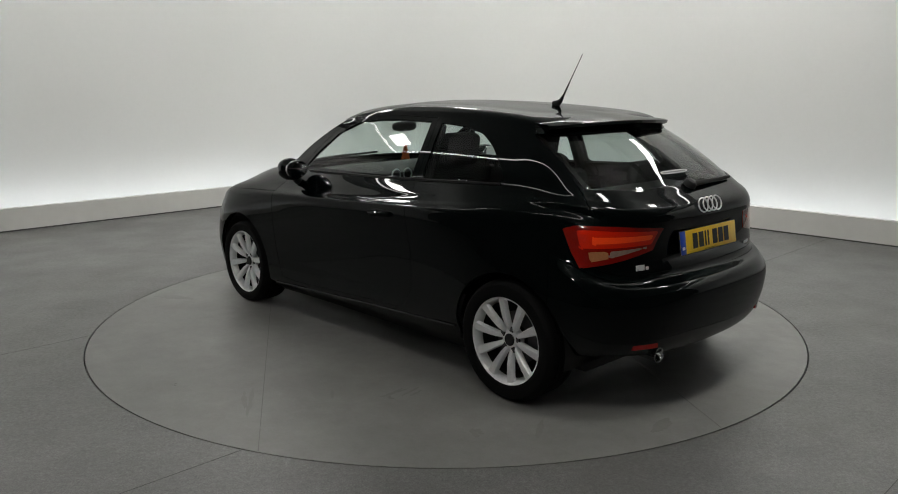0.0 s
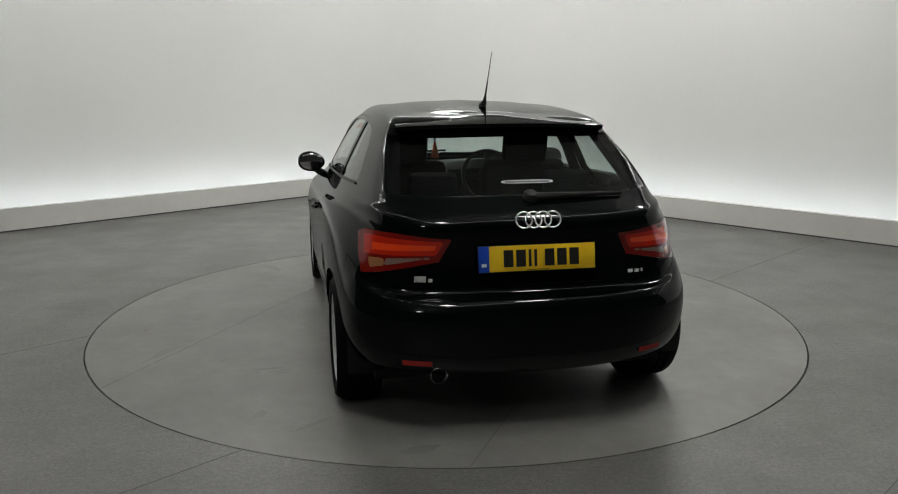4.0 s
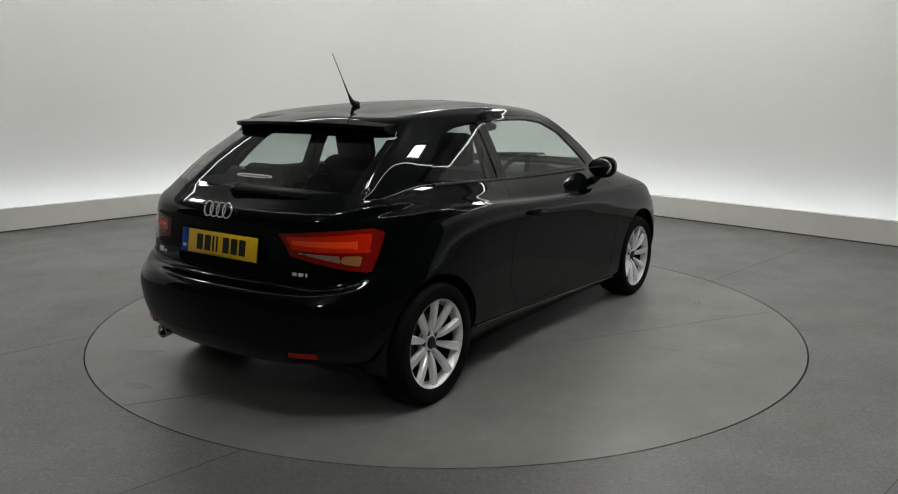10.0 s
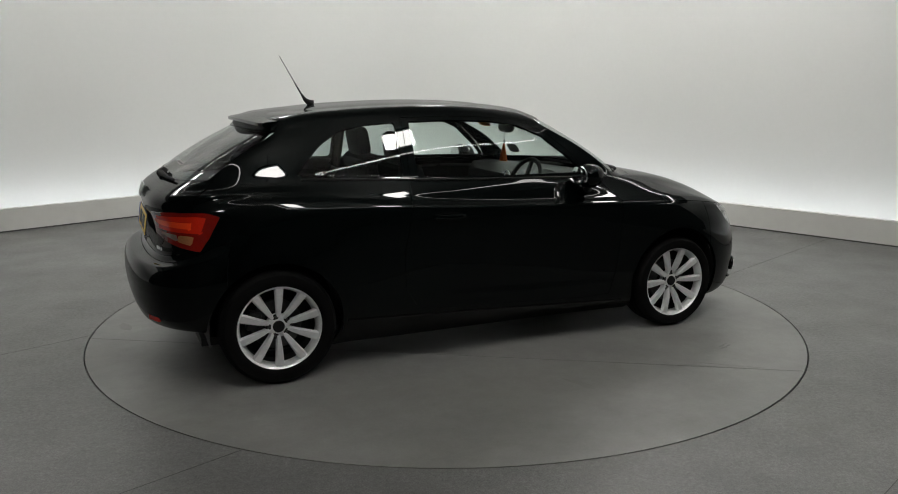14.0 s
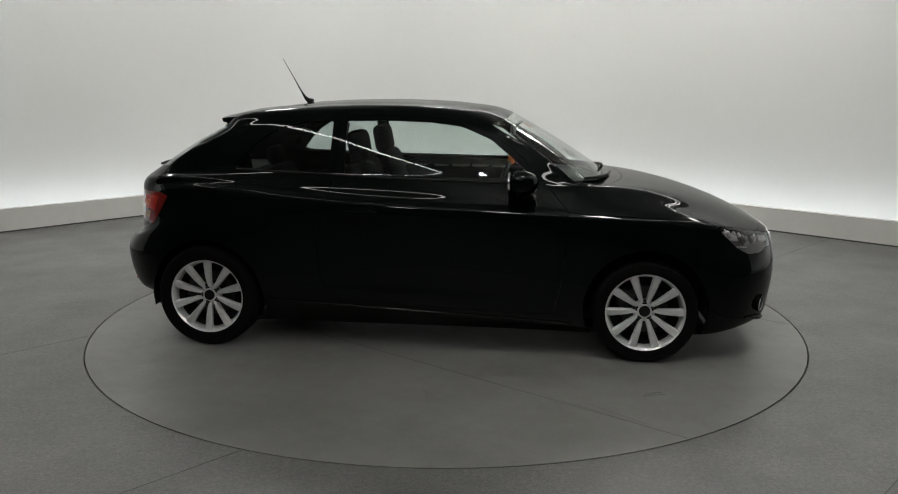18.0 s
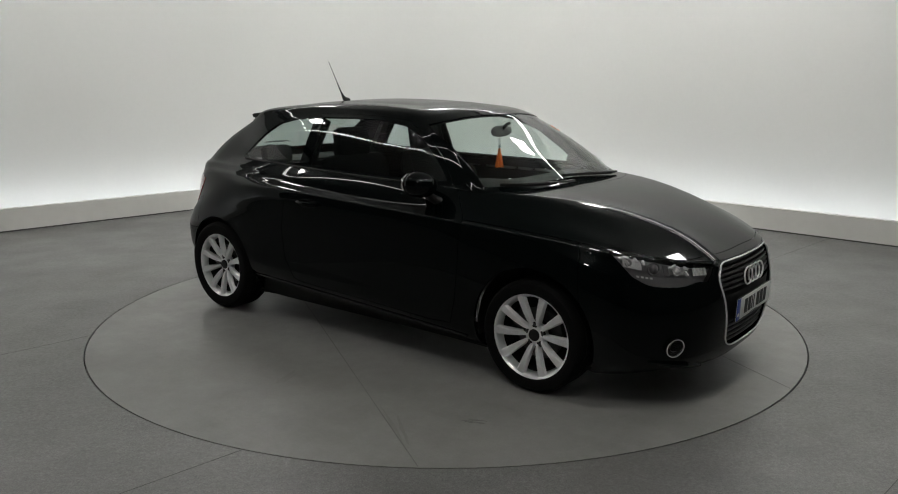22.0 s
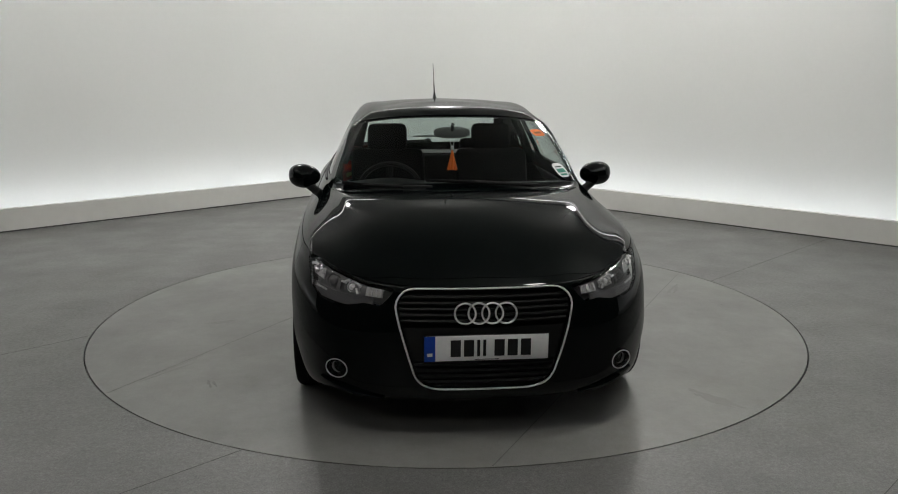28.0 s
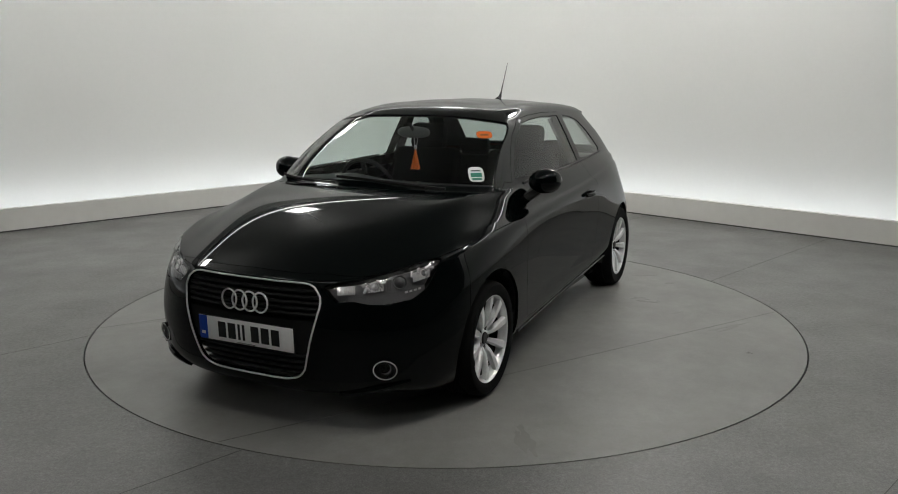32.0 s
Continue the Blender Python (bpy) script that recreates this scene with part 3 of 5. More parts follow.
def loft():
    """The half shell as a grid: places, normals and the stations (u, v) of each point."""
    g = np.stack(rings)                                     # rings x stations x 3
    gm = np.concatenate([g[:, 1:4][:, ::-1] * (1, -1, 1), g, g[:, -4:-1][:, ::-1] * (1, -1, 1)], axis=1)
    step_u = np.linalg.norm(np.diff(gm, axis=1), axis=2)[2:13].mean(0)
    ku = np.concatenate([[0], np.cumsum(step_u)])
    cols = np.concatenate([np.linspace(i, i + 1, 11)[:-1] for i in range(16)] + [[16.0]])
    at_u = np.interp(cols + 3, np.arange(len(ku)), ku)
    h = np.stack([spline(ku, row, at_u) for row in gm])     # rings x cols x 3
    step_v = np.linalg.norm(np.diff(g, axis=0), axis=2).mean(1)
    kv = np.concatenate([[0], np.cumsum(step_v)])
    count = np.maximum(3, np.minimum(14, (step_v / 0.016).astype(int)))
    count[4:7] = 20
    rows = np.concatenate([np.linspace(i, i + 1, c + 1)[:-1] for i, c in enumerate(count)] + [[len(rings) - 1.0]])
    at_v = np.interp(rows, np.arange(len(kv)), kv)
    foot = np.maximum(np.clip(4.6 - cols, 0, 1), 0.85 * np.clip(cols - 4.9, 0, 1) * np.clip(12.6 - cols, 0, 1))[:, None]
    line = (0.75 * np.clip(cols - 5.2, 0, 1) * np.clip(12.4 - cols, 0, 1))[:, None]
    sill = (0.9 * np.clip((cols - 5.4) / 0.6, 0, 1) * np.clip(10.6 - cols, 0, 1))[:, None]
    p = spline(kv, h, at_v, natural=False, crease=[(2, sill), (6, line), (10, foot)])   # rows x cols x 3
    # fair the sheet: along the flanks and glass, and over the bonnet
    u, v = np.meshgrid(cols, rows)
    ramp = lambda a, lo, hi: np.clip((a - lo) / (hi - lo), 0, 1)
    along = ramp(u, 4.3, 5.6) * ramp(-u, -12.2, -11.2) + 0.06
    along = np.maximum(along, 0.14 * ramp(u, 11.8, 12.6) * ramp(-v, -5.6, -5.0) * ramp(v, 1.5, 2.5))
    along = np.minimum(1, along)[..., None]
    over = (ramp(-u, -6.6, -5.2) * ramp(v, 7.15, 7.7) * ramp(-v, -10.0, -9.6))[..., None]
    rear = 0.8 * ramp(u, 10.3, 11.3) * ramp(v, 7.4, 8.0) * ramp(-v, -12.2, -11.7)
    waist = 0.6 * ramp(u, 5.6, 6.6) * np.maximum(ramp(v, 10.15, 10.5) * ramp(-v, -11.8, -11.2), ramp(v, 7.1, 7.5) * ramp(-v, -9.85, -9.5))
    shelf = 0.35 * ramp(u, 11.9, 12.6) * ramp(v, 3.2, 3.8) * ramp(-v, -4.95, -4.6)
    over = np.maximum(over, np.maximum(np.maximum(rear, shelf), waist)[..., None])
    for k in range(160):
        q = np.concatenate([p[:, 1:2] * (1, -1, 1), p, p[:, -2:-1] * (1, -1, 1)], axis=1)
        p = p + along * 0.5 * ((q[:, 2:] + q[:, :-2]) / 2 - p)
        if k < 24:
            d = np.zeros_like(p)
            d[1:-1] = (p[2:] + p[:-2]) / 2 - p[1:-1]
            q = np.concatenate([p[:, 1:2] * (1, -1, 1), p, p[:, -2:-1] * (1, -1, 1)], axis=1)
            p = p + over * 0.35 * (d + (q[:, 2:] + q[:, :-2]) / 2 - p)
    # one fair sheet for the side glass, one for the windscreen, one for the rear window
    def fair(m, axis, basis, strength):
        a = basis(p[m])
        fit = np.linalg.lstsq(a, p[m][:, axis], rcond=None)[0]
        q = p[m]
        q[:, axis] += strength[m] * (a @ fit - q[:, axis])
        p[m] = q
    weight = ramp(u, 4.9, 5.3) * ramp(-u, -11.9, -11.4) * ramp(v, 10.0, 10.15) * ramp(-v, -12.05, -11.9)
    fair((u > 4.9) & (u < 11.9) & (v > 10.0) & (v < 12.05), 1, lambda q: np.stack([q[:, 0] ** i * q[:, 2] ** j for i in range(5) for j in range(3)], 1), weight)
    weight = ramp(-u, -4.0, -3.7) * ramp(v, 10.0, 10.15) * ramp(-v, -12.05, -11.9)
    fair((u < 4.0) & (v > 10.0) & (v < 12.05), 0, lambda q: np.stack([q[:, 1] ** (2 * i) * q[:, 2] ** j for i in range(3) for j in range(3)], 1), weight)
    weight = ramp(u, 12.6, 12.9) * ramp(v, 10.0, 10.15) * ramp(-v, -12.05, -11.9)
    fair((u > 12.6) & (v > 10.0) & (v < 12.05), 0, lambda q: np.stack([q[:, 1] ** (2 * i) * q[:, 2] ** j for i in range(3) for j in range(3)], 1), weight)
    p[:, 0, 1] = 0
    p[:, -1, 1] = 0
    p[-1, :, 1] = 0
    full = np.concatenate([p[:, 1:2] * (1, -1, 1), p, p[:, -2:-1] * (1, -1, 1)], axis=1)
    du = (full[:, 2:] - full[:, :-2])
    dv = np.gradient(p, axis=0)
    dv[-1] = (0, -1, 0)
    n = np.cross(du, dv)
    n /= np.maximum(np.linalg.norm(n, axis=2, keepdims=True), 1e-9)
    if n[len(n) // 3, 80, 1] < 0:
        n = -n
    uv = np.stack(np.meshgrid(cols, rows), axis=2)
    return p, n, uv


class Shell:
    """Half the body shell, which can be cut along level lines and taken apart into panels."""

    def __init__(self):
        p, n, uv = loft()
        r, c = p.shape[:2]
        self.p, self.n, self.uv = (list(map(tuple, a.reshape(-1, a.shape[2]))) for a in (p, n, uv))
        self.faces = [(i * c + j, i * c + j + 1, (i + 1) * c + j + 1, (i + 1) * c + j) for i in range(r - 1) for j in range(c - 1)]

    def cut(self, level):
        """Splits the faces along level(p, uv) = 0."""
        p, uv = np.array(self.p), np.array(self.uv)
        f = level(p, uv)
        f = np.where(np.abs(f) < 4e-4, 0.0, f)
        f = list(f)
        made = {}
        out = []
        for face in self.faces:
            vals = [f[i] for i in face]
            if min(vals) >= 0 or max(vals) <= 0:
                out.append(face)
                continue
            loop = []
            for a, b in zip(face, face[1:] + face[:1]):
                loop.append(a)
                if f[a] * f[b] < 0:
                    key = (min(a, b), max(a, b))
                    if key not in made:
                        i, j = key
                        s = f[i] / (f[i] - f[j])
                        for store in (self.p, self.n, self.uv):
                            store.append(tuple(x + (y - x) * s for x, y in zip(store[i], store[j])))
                        f.append(0.0)
                        made[key] = len(self.p) - 1
                    loop.append(made[key])
            for sign in (1, -1):
                piece = tuple(i for i in loop if f[i] * sign >= 0)
                if len(piece) > 2 and any(f[i] * sign > 0 for i in piece):
                    out.append(piece)
        # new points on edges must stand in the neighbours too
        fixed = []
        for face in out:
            loop = []
            for a, b in zip(face, face[1:] + face[:1]):
                loop.append(a)
                mid = made.get((min(a, b), max(a, b)))
                if mid is not None:
                    loop.append(mid)
            fixed.append(tuple(loop))
        self.faces = fixed

    def middles(self):
        p, uv = np.array(self.p), np.array(self.uv)
        return np.array([p[list(f)].mean(0) for f in self.faces]), np.array([uv[list(f)].mean(0) for f in self.faces])

    def take(self, keep):
        """The faces for which keep is true, as one list; they leave the shell."""
        got = [f for f, k in zip(self.faces, keep) if k]
        self.faces = [f for f, k in zip(self.faces, keep) if not k]
        return got

    def panel(self, name, faces, mat, parent, side=0, gap=0.0018, lip=0.016, sink=0.0, label=""):
        """A panel of the shell. side 1 or -1: the left or right one; 0: both halves as one sheet."""
        used = sorted({i for f in faces for i in f})
        place = {i: k for k, i in enumerate(used)}
        p = np.array([self.p[i] for i in used])
        n = np.array([self.n[i] for i in used])
        fs = [tuple(place[i] for i in f) for f in faces]
        edge = {}
        for f in fs:
            for a, b in zip(f, f[1:] + f[:1]):
                edge[(a, b)] = f
        rim = [(a, b) for a, b in edge if (b, a) not in edge]
        if side == 0:
            rim = [(a, b) for a, b in rim if not (abs(p[a, 1]) < 1e-4 and abs(p[b, 1]) < 1e-4)]
        # pull the rim in by the gap
        pull, weight = np.zeros_like(p), np.zeros(len(p))
        for a, b in rim:
            d = p[b] - p[a]
            q = np.cross(n[a] + n[b], d)
            q /= max(np.linalg.norm(q), 1e-9)
            mid = p[list(edge[(a, b)])].mean(0) - p[a]
            if np.dot(q, mid) < 0:
                q = -q
            for i in (a, b):
                pull[i] += q
                weight[i] += 1
        has = weight > 0
        length = np.maximum(np.linalg.norm(pull, axis=1, keepdims=True), 1e-9)
        pull = np.where(has[:, None], pull / length * gap, 0)
        if side == 0:
            pull[np.abs(p[:, 1]) < 1e-4, 1] = 0
        p = p + pull - n * sink
        verts, norms, polys = list(map(tuple, p)), list(map(tuple, n)), list(fs)
        inner = {}
        if lip:
            for a, b in rim:
                quad = []
                for i in (a, b):
                    if (i, 0) not in inner:
                        inner[(i, 0)] = len(verts)
                        verts.append(tuple(p[i]))
                        norms.append(tuple(-pull[i] / max(gap, 1e-9)) if gap else tuple(n[i]))
                        inner[(i, 1)] = len(verts)
                        verts.append(tuple(p[i] - n[i] * lip))
                        norms.append(tuple(-pull[i] / max(gap, 1e-9)) if gap else tuple(n[i]))
                polys.append((inner[(b, 0)], inner[(a, 0)], inner[(a, 1)], inner[(b, 1)]))
        flip = tuple((x, -y, z) for x, y, z in verts), tuple((x, -y, z) for x, y, z in norms)
        if side == -1:
            verts, norms, polys = list(flip[0]), list(flip[1]), [f[::-1] for f in polys]
        elif side == 0:
            k = len(verts)
            same = [i if abs(verts[i][1]) < 1e-4 else i + k for i in range(k)]
            polys = polys + [tuple(same[i] for i in f)[::-1] for f in polys]
            verts, norms = verts + list(flip[0]), norms + list(flip[1])
        me = bpy.data.meshes.new(name)
        me.from_pydata(verts, [], polys)
        me.update()
        me.polygons.foreach_set("use_smooth", [True] * len(me.polygons))
        me.materials.append(mat)
        # keep the smooth normals of the whole shell; the sheet's faces look outwards
        me.normals_split_custom_set_from_vertices([Vector(v).normalized() if sum(c * c for c in v) > 0 else Vector((0, 0, 1)) for v in norms])
        ob = new(name, me)
        ob.parent = parent
        if label:
            ob["label"] = label
        return ob


def polygon(points, a, b, sharp=True):
    """Signed distance (negative inside) to a closed outline in two of the coordinates of concat(p, uv)."""
    unit = np.array([0.13 if a == 3 else 1.0, 1.0])
    q = np.array(points, float) * unit
    if not sharp:
        k = len(q)
        w = np.concatenate([q[-3:], q, q[:4]])
        t = np.concatenate([[0], np.cumsum(np.linalg.norm(np.diff(w, axis=0), axis=1))])
        at = np.concatenate([np.linspace(t[i], t[i + 1], 7)[:-1] for i in range(3, 3 + k)])
        q = spline(t, w, at, natural=False)

    def level(p, uv):
        s = np.concatenate([p, uv], axis=1)[:, [a, b]] * unit
        best = np.full(len(s), 1e9)
        inside = np.zeros(len(s), bool)
        for c, d in zip(q, np.roll(q, -1, axis=0)):
            e = d - c
            w = s - c
            k = np.clip((w @ e) / max(e @ e, 1e-12), 0, 1)
            best = np.minimum(best, np.linalg.norm(w - k[:, None] * e, axis=1))
            cross = ((c[1] > s[:, 1]) != (d[1] > s[:, 1])) & (s[:, 0] < (d[0] - c[0]) * (s[:, 1] - c[1]) / (d[1] - c[1] if d[1] != c[1] else 1e-12) + c[0])
            inside ^= cross
        return np.where(inside, -best, best)

    return level


def only(level, where):
    """The level inside a part of the shell; outside it counts as far away."""
    return lambda p, uv: np.where(where(p, uv), level(p, uv), 1.0)
# ================= the car: panels =================
car = thing("car", "black three-door hatchback with silver ten-spoke wheels, on a turntable", "car")
shell = Shell()
GRID_P, GRID_N, GRID_UV = loft()
GRID_COLS, GRID_ROWS = GRID_UV[0, :, 0], GRID_UV[:, 0, 1]


def at_uv(u, v):
    """Place and normal of the shell at a station."""
    j, i = np.interp(u, GRID_COLS, np.arange(len(GRID_COLS))), np.interp(v, GRID_ROWS, np.arange(len(GRID_ROWS)))
    i0, j0 = min(int(i), len(GRID_ROWS) - 2), min(int(j), len(GRID_COLS) - 2)
    s, t = i - i0, j - j0
    mix = lambda g: g[i0, j0] * (1 - s) * (1 - t) + g[i0 + 1, j0] * s * (1 - t) + g[i0, j0 + 1] * (1 - s) * t + g[i0 + 1, j0 + 1] * s * t
    return Vector(mix(GRID_P)), Vector(mix(GRID_N)).normalized()


def end_at(y, z, front=True, off=0.0):
    """Place and normal on the nose or tail at a height and a distance from the middle."""
    k = slice(0, 45) if front else slice(118, 161)
    low = GRID_ROWS < 9.1
    p, n = GRID_P[low, k].reshape(-1, 3), GRID_N[low, k].reshape(-1, 3)
    ok = (n[:, 0] > 0.25) if front else (n[:, 0] < -0.25)
    p, n = p[ok], n[ok]
    d = (p[:, 1] - abs(y)) ** 2 + (p[:, 2] - z) ** 2
    best = np.argsort(d)[:5]
    w = 1 / (d[best] + 1e-6)
    x = (p[best, 0] * w).sum() / w.sum()
    nn = (n[best] * w[:, None]).sum(0)
    nn = Vector(nn / np.linalg.norm(nn))
    if y < 0:
        nn.y = -nn.y
    return Vector((x, y, z)) + nn * off, nn


def mirror_y(v):
    return Vector((v[0], -v[1], v[2]))


flank = lambda p, uv: (p[:, 1] > 0.42) & (uv[:, 0] > 3.2) & (uv[:, 0] < 13.5)
nose = lambda p, uv: (uv[:, 0] < 4.9) & (uv[:, 1] < 8) & (uv[:, 1] > 1)
tail = lambda p, uv: (uv[:, 0] > 11.2) & (uv[:, 1] < 8) & (uv[:, 1] > 3)
ARCH = 0.333
arches = [lambda p, uv, c=c: np.where((p[:, 1] > 0.5) & (p[:, 2] < 0.8), np.hypot(p[:, 0] - c, p[:, 2] - HUB_Z) - ARCH, 1.0) for c in (AXLE, -AXLE)]
door_glass = only(polygon([(0.615, 0.985), (0.10, 0.990), (-0.44, 1.000), (-0.44, 1.288), (-0.20, 1.292), (0.04, 1.284), (0.21, 1.262), (0.38, 1.190), (0.53, 1.07)], 0, 2), flank)
side_glass = only(polygon([(-0.525, 1.003), (-0.80, 1.012), (-1.05, 1.024), (-1.08, 1.04), (-1.03, 1.10), (-0.94, 1.185), (-0.84, 1.245), (-0.70, 1.275), (-0.525, 1.287)], 0, 2), flank)
screen = lambda p, uv: np.maximum(uv[:, 0] - 3.78, np.maximum(10.12 - uv[:, 1], uv[:, 1] - 11.95))
rear_window = lambda p, uv: np.maximum(12.86 - 0.16 * (uv[:, 1] - 10.1) - uv[:, 0], np.maximum(10.1 - uv[:, 1], uv[:, 1] - 11.95))
head_lamp = only(polygon([(1.34, 0.658), (1.46, 0.620), (1.60, 0.591), (1.90, 0.598), (2.2, 0.585), (2.6, 0.579), (3.05, 0.592), (3.40, 0.632), (3.70, 0.700), (3.86, 0.742), (3.60, 0.741), (2.8, 0.712), (2.0, 0.681)], 3, 2), nose)
tail_lamp = only(polygon([(14.52, 0.852), (14.30, 0.756), (13.5, 0.724), (12.80, 0.700), (12.40, 0.690), (12.22, 0.76), (12.08, 0.856), (12.35, 0.874), (13.3, 0.872)], 3, 2), tail)
amber_lamp = only(polygon([(12.62, 0.762), (13.10, 0.766), (13.10, 0.734), (12.66, 0.718)], 3, 2), tail)
clear_lamp = only(polygon([(13.14, 0.766), (14.22, 0.776), (13.14, 0.736)], 3, 2), tail)
lit_lamp = only(polygon([(12.36, 0.852), (12.60, 0.856), (14.38, 0.843), (14.24, 0.784), (12.44, 0.776)], 3, 2), tail)
band_lamp = only(polygon([(12.72, 0.826), (14.25, 0.828), (14.20, 0.806), (12.72, 0.796)], 3, 2), tail)
grille_line = [(0.0, 0.662), (0.15, 0.662), (0.26, 0.662), (0.308, 0.659), (0.338, 0.646), (0.359, 0.622), (0.368, 0.595), (0.361, 0.545), (0.335, 0.440), (0.305, 0.335), (0.289, 0.287), (0.262, 0.256), (0.212, 0.238), (0.12, 0.234), (0.0, 0.234)]
grille_cut = only(polygon(grille_line + [(-0.2, 0.234), (-0.2, 0.662)], 1, 2), lambda p, uv: (uv[:, 0] < 3) & (uv[:, 1] < 7.3))
bonnet_edge = lambda uv: np.interp(uv[:, 0], [0, 1.4, 2.0, 2.8, 3.7, 4.3, 6.5], [7.28, 7.22, 6.98, 6.72, 6.42, 6.12, 6.05])
bonnet = lambda p, uv: np.maximum(np.where(uv[:, 0] > 7.5, 1.0, 0.80 - 0.9 * (p[:, 2] - 0.83) - p[:, 0]), np.maximum(0.05 * (bonnet_edge(uv) - uv[:, 1]), 0.05 * (uv[:, 1] - 9.80)))
door = only(polygon([(0.79, 0.985), (0.815, 0.86), (0.80, 0.60), (0.775, 0.40), (0.74, 0.262), (0.60, 0.252), (-0.42, 0.298), (-0.49, 0.315), (-0.56, 0.43), (-0.57, 0.62), (-0.52, 0.85), (-0.49, 1.00), (-0.482, 1.31), (-0.20, 1.315), (0.03, 1.306), (0.225, 1.288), (0.41, 1.21), (0.56, 1.09), (0.66, 0.97)], 0, 2), lambda p, uv: (p[:, 1] > 0.42) & (uv[:, 0] > 4.3) & (uv[:, 0] < 12) & (uv[:, 1] > 0.5))
tailgate = lambda p, uv: np.maximum(12.72 - uv[:, 0], np.maximum(5.05 - uv[:, 1], uv[:, 1] - 12.55))
rear_bumper = lambda p, uv: np.maximum(11.72 + 0.02 * uv[:, 1] - uv[:, 0], uv[:, 1] - 4.75)
front_bumper = lambda p, uv: np.maximum(uv[:, 0] - 4.32, uv[:, 1] - 6.85)
fender = lambda p, uv: np.maximum(np.maximum(uv[:, 0] - 6.9, 4.32 - uv[:, 0]), np.maximum(0.9 - uv[:, 1], uv[:, 1] - 9.6))
LEVELS = arches + [door_glass, side_glass, screen, rear_window, head_lamp, tail_lamp, amber_lamp, clear_lamp, lit_lamp, band_lamp, grille_cut, bonnet, door, tailgate, rear_bumper, front_bumper]
for f in LEVELS:
    shell.cut(f)


def pick(level):
    p, uv = shell.middles()
    return level(p, uv) < 0


for a in arches:
    shell.take(pick(a))
shell.take(pick(grille_cut))

got = shell.take(pick(screen))
windscreen = shell.panel("windscreen", got, GLASS, car, 0, gap=0.0, lip=0.0, sink=0.004, label="clear windscreen glass")
got = shell.take(pick(rear_window))
rear_glass = shell.panel("rear_window", got, TINTED, car, 0, gap=0.0, lip=0.0, sink=0.004, label="tinted rear glass")
got_door_glass = shell.take(pick(door_glass))
got = shell.take(pick(side_glass))
for s in (1, -1):
    shell.panel("quarter_window", got, TINTED, car, s, gap=0.0, lip=0.0, sink=0.004, label="tinted rear side glass")

def sheet(name, u0, u1, v0, v1, sink, mat, parent, side, thick=0.006):
    """A curved plate that follows the shell between two stations each way, set back by sink."""
    bm = bmesh.new()
    cols = []
    for u in np.linspace(u0, u1, 9):
        row = []
        for v, d in ((v0, sink + thick), (v0, sink), ((v0 + v1) / 2, sink), (v1, sink), (v1, sink + thick)):
            p, n = at_uv(u, v)
            p = p - n * d
            row.append(bm.verts.new(p if side > 0 else mirror_y(p)))
        cols.append(row)
    for p, q in zip(cols, cols[1:]):
        for i in range(4):
            bm.faces.new((p[i], q[i], q[i + 1], p[i + 1]))
    bm.faces.new(cols[0])
    bm.faces.new(cols[-1][::-1])
    bmesh.ops.recalc_face_normals(bm, faces=bm.faces)
    return part(name, bm, mat, parent)


